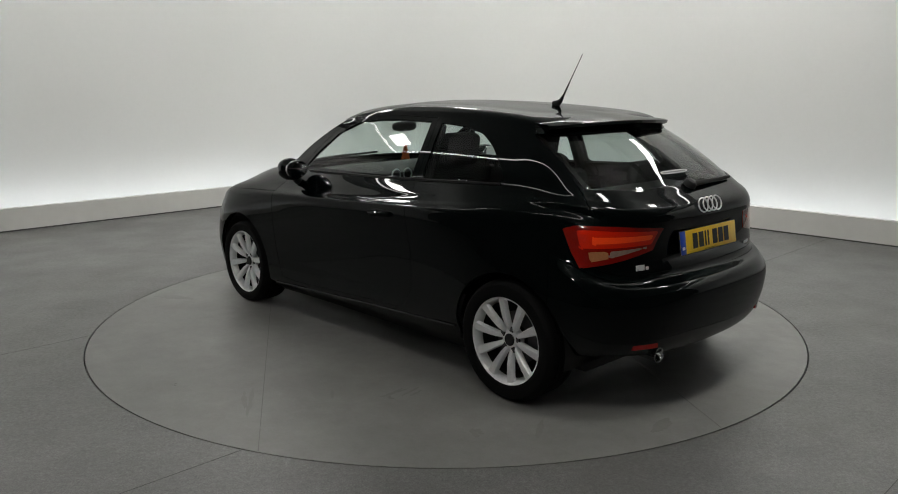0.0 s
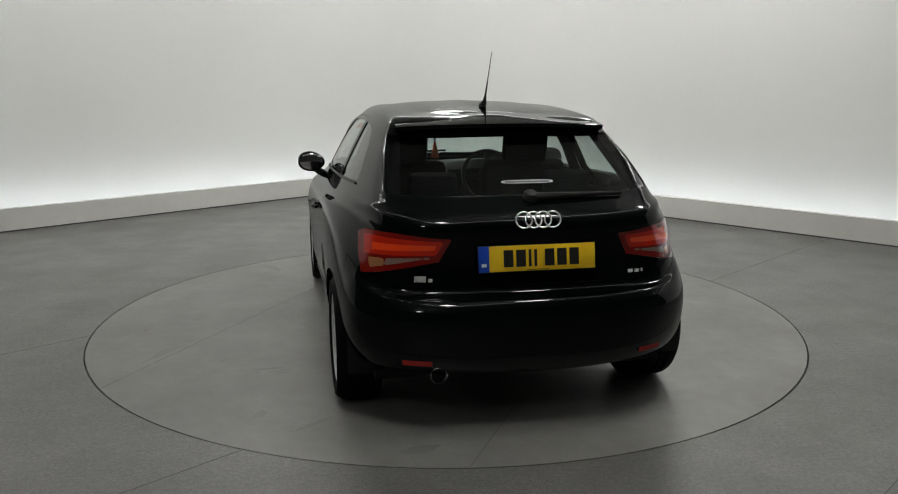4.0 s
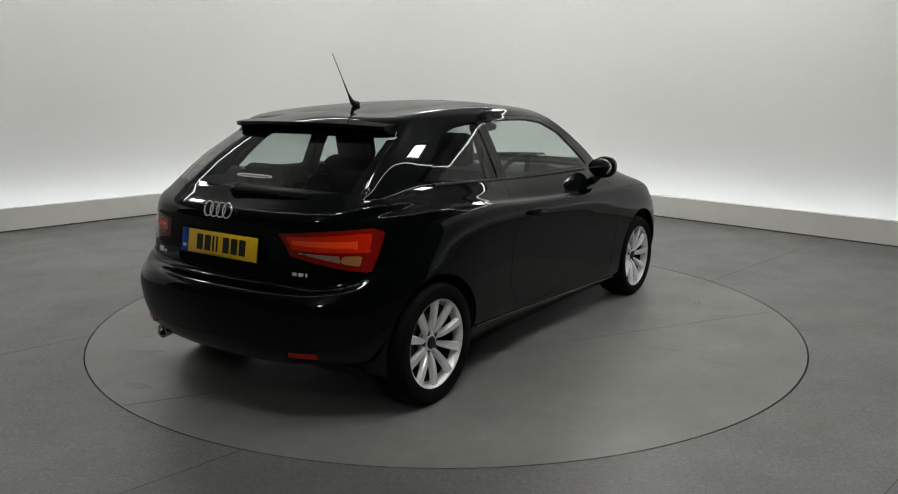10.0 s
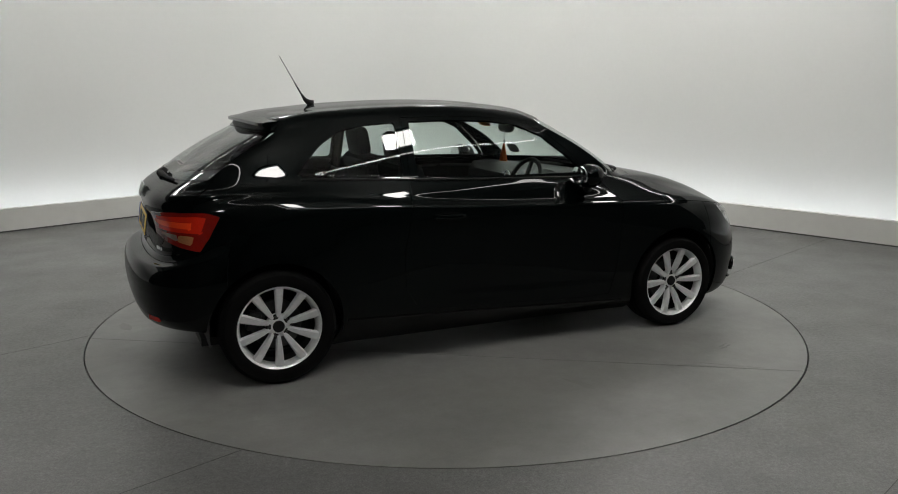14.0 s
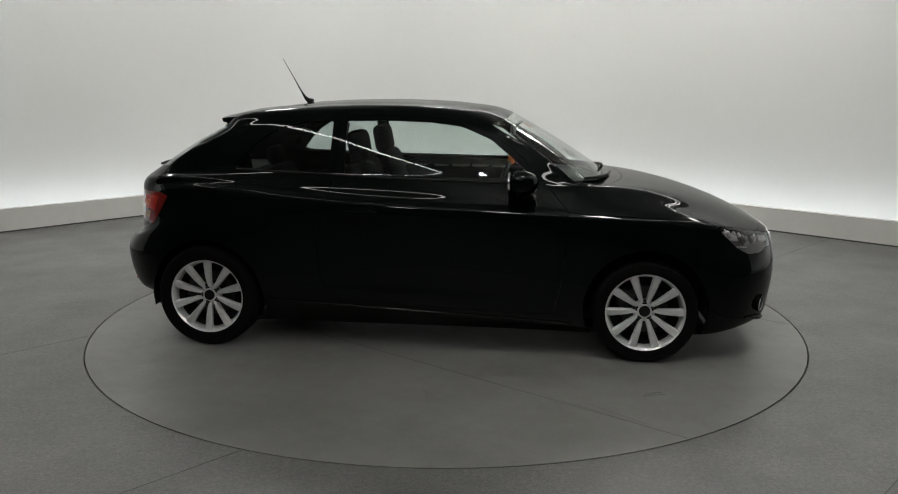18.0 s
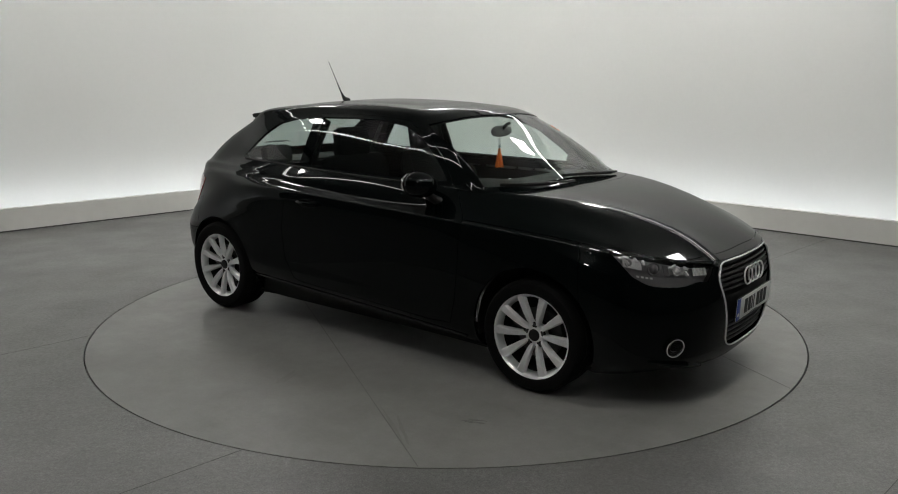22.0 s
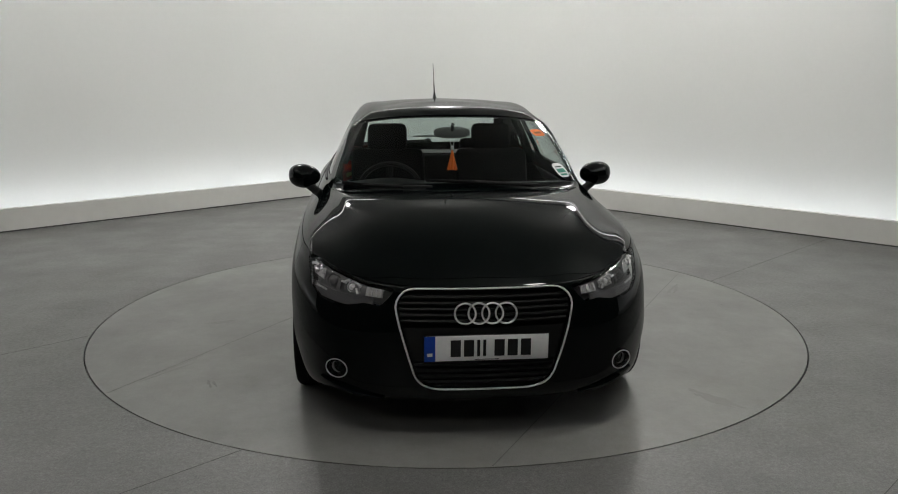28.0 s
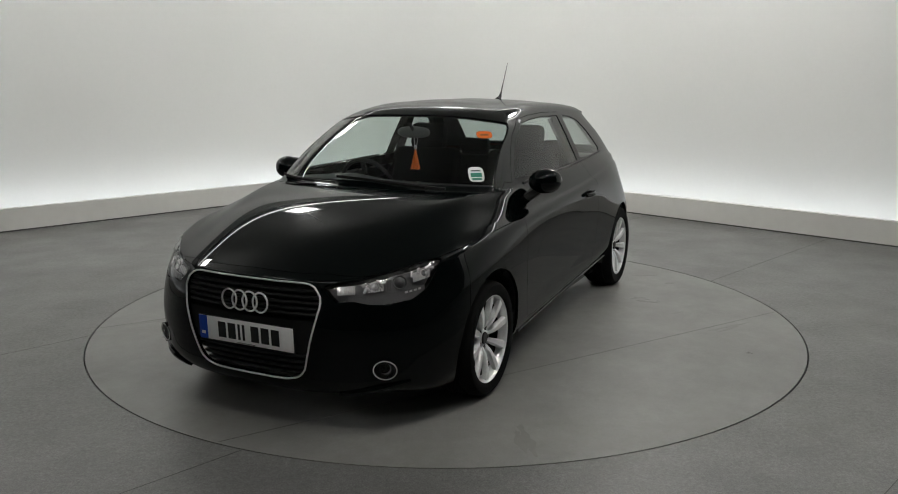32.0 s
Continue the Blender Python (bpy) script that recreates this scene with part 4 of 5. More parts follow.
# lamps
got = shell.take(pick(head_lamp))
for s in (1, -1):
    lens = shell.panel("headlight", got, CLEAR, car, s, gap=0.001, lip=0.0, sink=0.001, label="clear headlight lens over silver reflectors")
    shell.panel("housing", got, HOUSING, lens, s, gap=0.004, lip=0.0, sink=0.036)
    # dark band along the foot with a few bright dashes, two bowls, a dark projector between them, an indicator at the inner end
    sheet("bezel", 1.75, 3.40, 4.02, 4.62, 0.016, GREY, lens, s)
    for u in (2.95, 3.05, 3.15, 3.25):
        sheet("dash", u, u + 0.06, 4.42, 4.54, 0.012, SILVER, lens, s)
    sheet("reflector", 3.16, 3.58, 4.95, 6.00, 0.022, SILVER, lens, s)
    sheet("reflector", 2.08, 2.50, 4.85, 5.85, 0.024, SOFT_SILVER, lens, s)
    for u, v, r, mat in ((2.84, 5.25, 0.028, GREY), (3.40, 5.42, 0.018, SOFT_SILVER), (2.28, 5.30, 0.020, SILVER)):
        p, n = at_uv(u, v)
        n = (n + Vector((0.35, 0, 0.1))).normalized()
        p = p - n * 0.020
        if s < 0:
            p, n = mirror_y(p), mirror_y(n)
        turn = Matrix.Translation(p) @ n.to_track_quat("Z", "Y").to_matrix().to_4x4()
        part("lamp_bowl", lathe(bmesh.new(), [(0.0001, 0.006), (r * 0.4, 0.004), (r * 0.75, -0.004), (r * 0.85, -0.010), (r, -0.004), (r + 0.003, -0.004), (r + 0.004, -0.016)], 28, turn), mat, lens)
    sheet("indicator", 1.58, 1.92, 4.75, 5.85, 0.014, INDICATOR, lens, s)
    for k in range(4):
        sheet("rib", 1.60 + 0.085 * k, 1.63 + 0.085 * k, 4.80, 5.80, 0.009, SATIN, lens, s)
    sheet("panel", 2.56, 2.66, 4.75, 5.85, 0.014, GREY, lens, s)
    # faceted silver pieces
    for k, (u, v, a) in enumerate(((3.50, 5.95, 20), (3.60, 5.75, -15), (3.50, 5.35, 40), (3.28, 5.90, 65), (2.10, 5.72, 30), (2.40, 5.88, -25), (2.12, 4.95, 60), (2.48, 5.55, 10), (3.12, 5.75, 80))):
        p, n = at_uv(u, v)
        p = p - n * 0.012
        if s < 0:
            p, n = mirror_y(p), mirror_y(n)
        part("facet", box(bmesh.new(), (-0.013, -0.006, -0.006), (0.013, 0.006, 0.004), Matrix.Translation(p) @ n.to_track_quat("Z", "Y").to_matrix().to_4x4() @ pose(0, 0, 0, 12 * k, 0, a * s), 0.002), SILVER, lens)
got_amber, got_clear, got_band = shell.take(pick(amber_lamp)), shell.take(pick(clear_lamp)), shell.take(pick(band_lamp))
got_lit = shell.take(pick(lit_lamp))
got = shell.take(pick(tail_lamp))
# lens reds brighten inwards, painting in the light its reflectors return
for s in (1, -1):
    lamp = shell.panel("tail_light", got, RED_EDGE, car, s, gap=0.0, lip=0.012, sink=-0.003, label="red tail light lens with an amber window and a clear strip")
    shell.panel("amber_window", got_amber, AMBER, lamp, s, gap=0.0, lip=0.0, sink=-0.003, label="amber lamp window")
    shell.panel("clear_strip", got_clear, SMOKED, lamp, s, gap=0.0, lip=0.0, sink=-0.003, label="smoky clear lamp strip")
    shell.panel("inner_lens", got_lit, RED, lamp, s, gap=0.0, lip=0.0, sink=-0.003, label="red lens field, coloured lighter for light returned inside the lamp")
    shell.panel("light_guide", got_band, RED_BRIGHT, lamp, s, gap=0.0, lip=0.0, sink=-0.003, label="brighter red light bar")

# sheet metal
shell.panel("bonnet", shell.take(pick(bonnet)), PAINT, car, 0)
got = shell.take(pick(door))
doors = {}
for s in (1, -1):
    doors[s] = shell.panel("door", got, PAINT, car, s)
    shell.panel("door_window", got_door_glass, GLASS, doors[s], s, gap=0.0, lip=0.0, sink=0.004, label="tinted side glass")
    shell.panel("door_card", [f for f in got if max(shell.p[i][2] for i in f) < 0.97], TRIM, doors[s], s, gap=0.03, lip=0.0, sink=0.07, label="black plastic inner door panel")
shell.panel("tailgate", shell.take(pick(tailgate)), PAINT, car, 0)
shell.panel("rear_bumper", shell.take(pick(rear_bumper)), PAINT, car, 0)
shell.panel("front_bumper", shell.take(pick(front_bumper)), PAINT, car, 0)
got = shell.take(pick(fender))
for s in (1, -1):
    shell.panel("front_wing", got, PAINT, car, s)
shell.panel("body", shell.faces, PAINT, car, 0, gap=0.001)

# added gloss bead that stands in for the highlight along the sill crease
for s in (1, -1):
    pts = [at_uv(5.95 + 4.2 * k / 29, 1.04) for k in range(30)]
    pts = [(p + n * 0.002) for p, n in pts]
    part("sill_highlight_bead", tube(bmesh.new(), pts if s > 0 else [mirror_y(p) for p in pts], 0.007, 8), GLOSS, car)

# underside and wheel housings
bm = bmesh.new()
edge = [(min(1.60, max(-1.42, x)), y) for x, y, z in rings[0] if -1.55 < x < 1.70]
edge = [(edge[0][0], 0)] + edge + [(edge[-1][0], 0)]
slab(bm, [(x, y) for x, y in edge] + [(x, -y) for x, y in edge[::-1][1:-1]], 0.02, Matrix.Translation((0, 0, 0.128)))
part("underside", bm, TRIM, car)
for x in (AXLE, -AXLE):
    for s in (1, -1):
        bm = bmesh.new()
        cols = []
        for k in range(29):
            a = radians(-12 + 204 * k / 28)
            c = [(ARCH + 0.012, 0.45), (ARCH + 0.012, 0.76), (ARCH + 0.006, 0.80)]
            cols.append([bm.verts.new((x + r * math.cos(a), s * y, HUB_Z + r * math.sin(a))) for r, y in c])
        hub = bm.verts.new((x, s * 0.45, HUB_Z))
        for p, q in zip(cols, cols[1:]):
            for i in range(2):
                bm.faces.new((p[i], q[i], q[i + 1], p[i + 1]))
            bm.faces.new((p[0], hub, q[0]))
        part("wheel_arch_liner", bm, TRIM, car)


# ================= nose =================
def line_on_end(outline, front, off):
    """A closed line on the nose or tail, mirrored about the middle."""
    half = spline(np.concatenate([[0], np.cumsum(np.linalg.norm(np.diff(np.array(outline), axis=0), axis=1))]), np.array(outline, float),
                  np.linspace(0, np.linalg.norm(np.diff(np.array(outline), axis=0), axis=1).sum(), 44), natural=False)
    half[0, 0] = half[-1, 0] = 0
    pts = [end_at(max(y, 0), z, front, off)[0] for y, z in half]
    return pts + [mirror_y(p) for p in pts[::-1][1:-1]]


grille = new("grille")
grille.parent = car
part("chrome_frame", tube(bmesh.new(), line_on_end(grille_line, True, 0.003), 0.0044, 10, True), SATIN, grille, "polished chrome grille surround")


def width_at(z):
    zs, ys = [p[1] for p in grille_line[1:-1]][::-1], [p[0] for p in grille_line[1:-1]][::-1]
    return float(np.interp(z, zs, ys))


bm = bmesh.new()
cols = []
for k in range(25):
    z = 0.24 + 0.413 * k / 24
    w = width_at(z) + 0.004
    cols.append([bm.verts.new((end_at(y, z)[0].x - 0.045, y, z)) for y in np.linspace(-w, w, 17)])
for p, q in zip(cols, cols[1:]):
    for i in range(16):
        bm.faces.new((p[i], p[i + 1], q[i + 1], q[i]))
part("backing", bm, TRIM, grille)
for z in (0.628, 0.604, 0.580, 0.556, 0.532, 0.345, 0.318, 0.291, 0.265):
    w = width_at(z) - 0.012
    pts = [end_at(y, z)[0] - Vector((0.016, 0, 0)) for y in np.linspace(-w, w, 15)]
    bm = bmesh.new()
    cols = [[bm.verts.new(p + Vector(d)) for d in ((-0.02, 0, -0.004), (0.004, 0, -0.0065), (0.007, 0, 0), (0.004, 0, 0.0065), (-0.02, 0, 0.004))] for p in pts]
    for p, q in zip(cols, cols[1:]):
        for i in range(5):
            bm.faces.new((p[i], p[(i + 1) % 5], q[(i + 1) % 5], q[i]))
    part("slat", bm, TRIM, grille)
bm = bmesh.new()
w0, w1 = width_at(0.50) - 0.014, width_at(0.362) - 0.014
cols = [[bm.verts.new((end_at(y * w, z)[0].x - 0.012, y * w, z)) for y in np.linspace(-1, 1, 13)] for z, w in ((0.505, w0), (0.362, w1))]
for i in range(12):
    bm.faces.new((cols[0][i], cols[1][i], cols[1][i + 1], cols[0][i + 1]))
part("plate_panel", bm, TRIM, grille)


def four_rings(name, centre, normal, r, gap, thick):
    """Four interlaced rings in a row."""
    m = new(name)
    m.parent = car
    turn = Matrix.Translation(centre) @ normal.to_track_quat("Z", "Y").to_matrix().to_4x4()
    for k in range(4):
        pts = [turn @ Vector(((k - 1.5) * gap + r * math.cos(2 * math.pi * i / 36), r * math.sin(2 * math.pi * i / 36), 0.004 * math.cos(2 * math.pi * i / 36))) for i in range(36)]
        part("ring", tube(bmesh.new(), pts, thick, 8, True), BADGE, m)
    m["label"] = "row of four chrome rings"
    return m


four_rings("badge", Vector((2.022, 0.0, 0.566)), Vector((1, 0, 0.08)).normalized(), 0.043, 0.0565, 0.0044)
p, n = end_at(0.0, 0.922, False, 0.010)
four_rings("badge", p, (n + Vector((-1, 0, 0))).normalized(), 0.034, 0.042, 0.0036)


def number_plate(centre, normal, face, label, bars):
    m = new("number_plate")
    m.parent = car
    m["label"] = label
    turn = Matrix.Translation(centre) @ normal.to_track_quat("Z", "Y").to_matrix().to_4x4()
    bm = bmesh.new()
    box(bm, (-0.262, -0.0575, -0.004), (0.262, 0.0575, 0.0), turn, 0.0015)
    part("holder", bm, TRIM, m)
    bm = bmesh.new()
    box(bm, (-0.258, -0.0545, 0.0), (0.258, 0.0545, 0.003), turn, 0.0012)
    part("plate", bm, face, m)
    bm = bmesh.new()
    box(bm, (-0.259, -0.0547, 0.002), (-0.213, 0.0547, 0.0042), turn, 0.001)
    part("blue_band", bm, BLUE, m)
    bm = bmesh.new()
    box(bm, (-0.247, -0.032, 0.004), (-0.225, -0.018, 0.0052), turn)
    part("bar", bm, WHITE, m)
    x = -0.150
    for k in range(7):
        w = 0.012 if k in (2, 3) else 0.042
        bm = bmesh.new()
        box(bm, (x, -0.036, 0.003), (x + w, 0.036, 0.0044), turn)
        part("bar", bm, INK, m)
        x += w + 0.013 + (0.022 if k == 3 else 0)
    bm = bmesh.new()
    box(bm, (-0.05, -0.051, 0.003), (0.05, -0.0485, 0.0042), turn)
    part("bar", bm, INK, m)
    return m


number_plate(Vector((2.030, 0.004, 0.422)), Vector((1, 0, -0.04)).normalized(), WHITE_PLATE, "white front number plate with a blue band and dark bars", 7)
number_plate(Vector((-1.795, 0.002, 0.766)), Vector((-1, 0, 0.16)).normalized(), YELLOW_PLATE, "yellow rear number plate with a blue band and dark bars", 7)

for s in (1, -1):
    p, n = end_at(0.615 * s, 0.302, True, 0.011)
    n = (n + Vector((0.5, 0, 0))).normalized()
    fog = new("fog_light")
    fog.parent = car
    turn = Matrix.Translation(p) @ n.to_track_quat("Z", "Y").to_matrix().to_4x4()
    part("chrome_ring", tube(bmesh.new(), [turn @ Vector((0.050 * math.cos(2 * math.pi * i / 32), 0.042 * math.sin(2 * math.pi * i / 32), 0.0)) for i in range(32)], 0.0025, 8, True), SATIN, fog)
    part("housing", lathe(bmesh.new(), [(0.048, 0.002), (0.046, -0.012), (0.036, -0.03), (0.02, -0.035), (0.0001, -0.035)], 24, turn), GLOSS, fog)
    part("reflector", lathe(bmesh.new(), [(0.026, -0.012), (0.02, -0.022), (0.008, -0.03), (0.0001, -0.032)], 20, turn @ Matrix.Translation((0, 0.004, 0.004))), GREY, fog)
    part("lens", lathe(bmesh.new(), [(0.047, 0.001), (0.03, 0.006), (0.012, 0.008), (0.0001, 0.0085)], 24, turn), CLEAR, fog)
    # lower lip blade under the fog light
    pts = [end_at(s * (0.42 + 0.27 * k / 11), 0.180 + 0.055 * k / 11, True, 0.003)[0] for k in range(12)]
    part("lip", tube(bmesh.new(), pts, [0.006 + 0.011 * math.sin(math.pi * k / 11) for k in range(12)], 8), PAINT, car, "black front lip blade")

# ================= tail =================
bm = bmesh.new()
cols = []
for k in range(31):
    y = -0.515 + 1.03 * k / 30
    q = abs(y) / 0.515
    xr = -1.275 + 0.05 * q * q + 0.10 * max(0, q - 0.92)
    xf = -1.02 + 0.02 * q
    zr = 1.308 - 0.014 * q * q
    zf = 1.352 - 0.042 * q * q - 0.012 * q
    cols.append([bm.verts.new(c) for c in ((xf, y, zf), ((xf + xr) / 2, y, (zf + zr) / 2 + 0.008), (xr + 0.02, y, zr + 0.003), (xr, y, zr - 0.003), (xr + 0.004, y, zr - 0.020), (xr + 0.03, y, zr - 0.028), (-1.16, y, 1.262 - 0.006 * q), (-1.10, y, 1.275))])
for p, q in zip(cols, cols[1:]):
    for i in range(7):
        bm.faces.new((p[i], q[i], q[i + 1], p[i + 1]))
bm.faces.new(cols[0])
bm.faces.new(cols[-1][::-1])
bmesh.ops.recalc_face_normals(bm, faces=bm.faces)
part("roof_spoiler", bm, PAINT, car)

wiper = new("rear_wiper")
wiper.parent = car
p, n = at_uv(16.0, 10.0)
part("motor_cover", lathe(bmesh.new(), [(0.034, 0.0), (0.032, 0.018), (0.022, 0.030), (0.0001, 0.034)], 20, Matrix.Translation(p + n * 0.002) @ n.to_track_quat("Z", "Y").to_matrix().to_4x4()), TRIM, wiper)
pts = []
for k in range(9):
    q, m = at_uv(16.0 - 1.75 * k / 8, 9.93 + 0.05 * math.sin(math.pi * k / 9))
    pts.append(mirror_y(q + m * 0.016))
part("arm", tube(bmesh.new(), pts, [0.018, 0.016, 0.014, 0.012, 0.010, 0.008, 0.007, 0.006, 0.005], 8), GAP, wiper)
part("blade", tube(bmesh.new(), [v - Vector((0.0, 0.0, 0.004)) for v in pts[2:]], 0.006, 6), RUBBER, wiper)

exhaust = new("exhaust_pipe")
exhaust.parent = car
m = Matrix.Translation((-1.822, 0.437, 0.280)) @ pose(0, 0, 0, 0, -92, 0)
part("chrome_tip", lathe(bmesh.new(), [(0.030, -0.12), (0.034, 0.0), (0.037, 0.004), (0.035, 0.006), (0.031, 0.0), (0.029, -0.12)], 28, m), CHROME, exhaust)
part("inside", lathe(bmesh.new(), [(0.029, -0.03), (0.0001, -0.05)], 20, m), GAP, exhaust)
for s in (1, -1):
    pts = [end_at((0.465 + 0.12 * k / 7) * s, 0.338, False, 0.004)[0] for k in range(8)]
    bm = bmesh.new()
    cols = [[bm.verts.new(q + Vector((-0.002, 0, dz))) for dz in (-0.011, 0.011)] + [bm.verts.new(q + Vector((0.02, 0, dz))) for dz in (0.011, -0.011)] for q in pts]
    for p, q in zip(cols, cols[1:]):
        for i in range(4):
            bm.faces.new((p[i], p[(i + 1) % 4], q[(i + 1) % 4], q[i]))
    bm.faces.new(cols[0][::-1])
    bm.faces.new(cols[-1])
    bmesh.ops.recalc_face_normals(bm, faces=bm.faces)
    part("rear_reflector", bm, DEEP_RED, car, "dark red rear reflector", False)
# model badges, as plain chrome bars
for y0, widths in ((0.525, (0.050, 0.018)), (-0.430, (0.024, 0.026, 0.010))):
    badge = new("model_badge")
    badge.parent = car
    y = y0
    for k, w in enumerate(widths):
        h = 0.032 if len(widths) == 2 and k == 0 else 0.020
        p, n = end_at(y - w / 2, 0.684, False, 0.003)
        bm = bmesh.new()
        box(bm, (-w / 2, -0.016 + 0.002, -0.001), (w / 2, -0.016 + h * 0.85, 0.002), Matrix.Translation(p) @ n.to_track_quat("Z", "Y").to_matrix().to_4x4(), 0.0008)
        part("bar", bm, BADGE, badge)
        y -= w + 0.008

# ================= roof, mirrors, handles =================
aerial = new("aerial")
aerial.parent = car
bm = bmesh.new()
tube(bm, [(-0.815, 0, 1.378), (-0.842, 0, 1.386), (-0.862, 0, 1.402), (-0.882, 0, 1.435)], [0.020, 0.017, 0.011, 0.005], 12)
part("foot", bm, TRIM, aerial)
part("rod", tube(bmesh.new(), [(-0.872, 0, 1.415), (-0.915, 0, 1.492), (-0.918, 0, 1.498), (-1.0, 0.0, 1.645)], [0.0048, 0.0040, 0.0026, 0.0017], 8), TRIM, aerial)

for s in (1, -1):
    mir = new("wing_mirror")
    mir.parent = car
    bm = bmesh.new()
    bmesh.ops.create_uvsphere(bm, u_segments=28, v_segments=16, radius=1.0)
    for v in bm.verts:
        x, y, z = v.co
        x = x * 0.095 if x > 0 else x * 0.055
        w = 1.0 - 0.25 * max(0, -y)
        v.co = (0.535 + x + 0.018 * (1 - abs(y)), s * (0.848 + 0.090 * math.copysign(abs(y) ** 0.85, y)), 0.976 + 0.068 * math.copysign(abs(z) ** 0.85, z) * w + 0.004 * y)
    bmesh.ops.recalc_face_normals(bm, faces=bm.faces)
    part("housing", bm, PAINT, mir)
    bm = lathe(bmesh.new(), [(0.0001, 0.004), (0.8, 0.004), (1.0, 0.0), (1.0, -0.01)], 28)
    bmesh.ops.transform(bm, matrix=Matrix.Translation((0.488, s * 0.850, 0.980)) @ pose(0, 0, 0, 0, -90, 0) @ Matrix.Diagonal((0.054, 0.076, 1, 1)), verts=bm.verts)
    part("mirror_glass", bm, CHROME, mir)
    part("stalk", tube(bmesh.new(), [(0.575, s * 0.83, 0.935), (0.585, s * 0.795, 0.905), (0.60, s * 0.765, 0.885), (0.62, s * 0.745, 0.875)], [0.026, 0.024, 0.026, 0.034], 10), TRIM, mir)
    # door handle
    han = new("door_handle")
    han.parent = doors[s]
    pts = []
    for k in range(9):
        q, m = at_uv(8.55 + 0.42 * k / 8, 4.72)
        q = q + m * (0.030 * math.sin(math.pi * (0.12 + 0.76 * k / 8)) + 0.001)
        pts.append(q if s > 0 else mirror_y(q))
    part("grip", tube(bmesh.new(), pts, [0.011, 0.013, 0.0135, 0.0135, 0.0135, 0.0135, 0.0135, 0.013, 0.011], 10), PAINT, han)
    q, m = at_uv(8.76, 4.70)
    if s < 0:
        q, m = mirror_y(q), mirror_y(m)
    bm = lathe(bmesh.new(), [(1.0, 0.0015), (0.85, 0.0018), (0.0001, 0.0019)], 28)
    bmesh.ops.transform(bm, matrix=Matrix.Translation(q) @ m.to_track_quat("Z", "X").to_matrix().to_4x4() @ Matrix.Diagonal((0.030, 0.085, 1, 1)), verts=bm.verts)
    part("recess", bm, GLOSS, han)
    # window trim along the waist
    pts = [at_uv(5.7 + 5.3 * k / 23, 9.93) for k in range(24)]
    pts = [(p + n * 0.002) for p, n in pts]
    part("waist_trim", tube(bmesh.new(), pts if s > 0 else [mirror_y(p) for p in pts], 0.007, 6), TRIM, car)

for k, (u0, u1) in enumerate(((0.5, 2.9), (-1.9, 0.6))):
    arm = new("windscreen_wiper")
    arm.parent = car
    pts = []
    for i in range(10):
        u = u0 + (u1 - u0) * i / 9
        q, m = at_uv(abs(u), 9.98 + 0.30 * (i / 9) * (0.6 if k else 0.5))
        q = q + m * 0.016
        pts.append(mirror_y(q) if u > 0 else q)
    part("arm", tube(bmesh.new(), pts[:7], 0.007, 6), TRIM, arm)
    part("blade", tube(bmesh.new(), [p - Vector((0, 0, 0.004)) for p in pts[2:]], 0.008, 6), RUBBER, arm)
bm = bmesh.new()
cols = []
for k in range(25):
    u = 4.4 * (k - 12) / 12
    row = []
    for v, d in ((9.86, -0.012), (9.98, -0.016), (10.16, -0.010)):
        q, m = at_uv(abs(u), v)
        q = q + m * d
        row.append(bm.verts.new(q if u > 0 else mirror_y(q)))
    cols.append(row)
for p, q in zip(cols, cols[1:]):
    for i in range(2):
        bm.faces.new((p[i], q[i], q[i + 1], p[i + 1]))
part("scuttle", bm, TRIM, car)

# stickers on the glass
def sticker(name, u, v, w, h, mat, side, label, marks=()):
    q, m = at_uv(u, v)
    if side < 0:
        q, m = mirror_y(q), mirror_y(m)
    turn = Matrix.Translation(q - m * 0.0025) @ m.to_track_quat("Z", "Y").to_matrix().to_4x4()
    st = new(name)
    st.parent = car
    st["label"] = label
    pts = [(w * math.copysign(abs(math.cos(a)) ** 0.6, math.cos(a)), h * math.copysign(abs(math.sin(a)) ** 0.6, math.sin(a))) for a in np.linspace(0, 2 * math.pi, 28, endpoint=False)]
    part("sheet", slab(bmesh.new(), pts, 0.0008, turn), mat, st, smooth=False)
    for x0, y0, x1, y1, c in marks:
        bm = bmesh.new()
        box(bm, (x0 * w, y0 * h, 0.0008), (x1 * w, y1 * h, 0.0014), turn)
        part("bar", bm, c, st, smooth=False)
    return st


sticker("window_sticker", 2.62, 10.42, 0.042, 0.054, WHITE, 1, "white and green paper sticker on the windscreen", [(-0.7, -0.35, 0.7, 0.2, GREEN), (-0.6, -0.75, 0.6, -0.5, GREEN), (-0.6, 0.4, 0.6, 0.55, INK)])
sticker("window_sticker", 2.20, 11.46, 0.044, 0.034, ORANGE, 1, "orange oval sticker at the windscreen's top corner", [(-0.55, -0.3, 0.55, 0.25, AMBER)])
sticker("window_sticker", 15.95, 10.50, 0.120, 0.012, PALE, -1, "pale printed strip on the rear window", [(-0.85, -0.5, 0.85, 0.3, GREY)])

# ================= cabin =================
def cushion(bm, lo, hi, m=None, bevel=0.05):
    return box(bm, lo, hi, m, bevel)


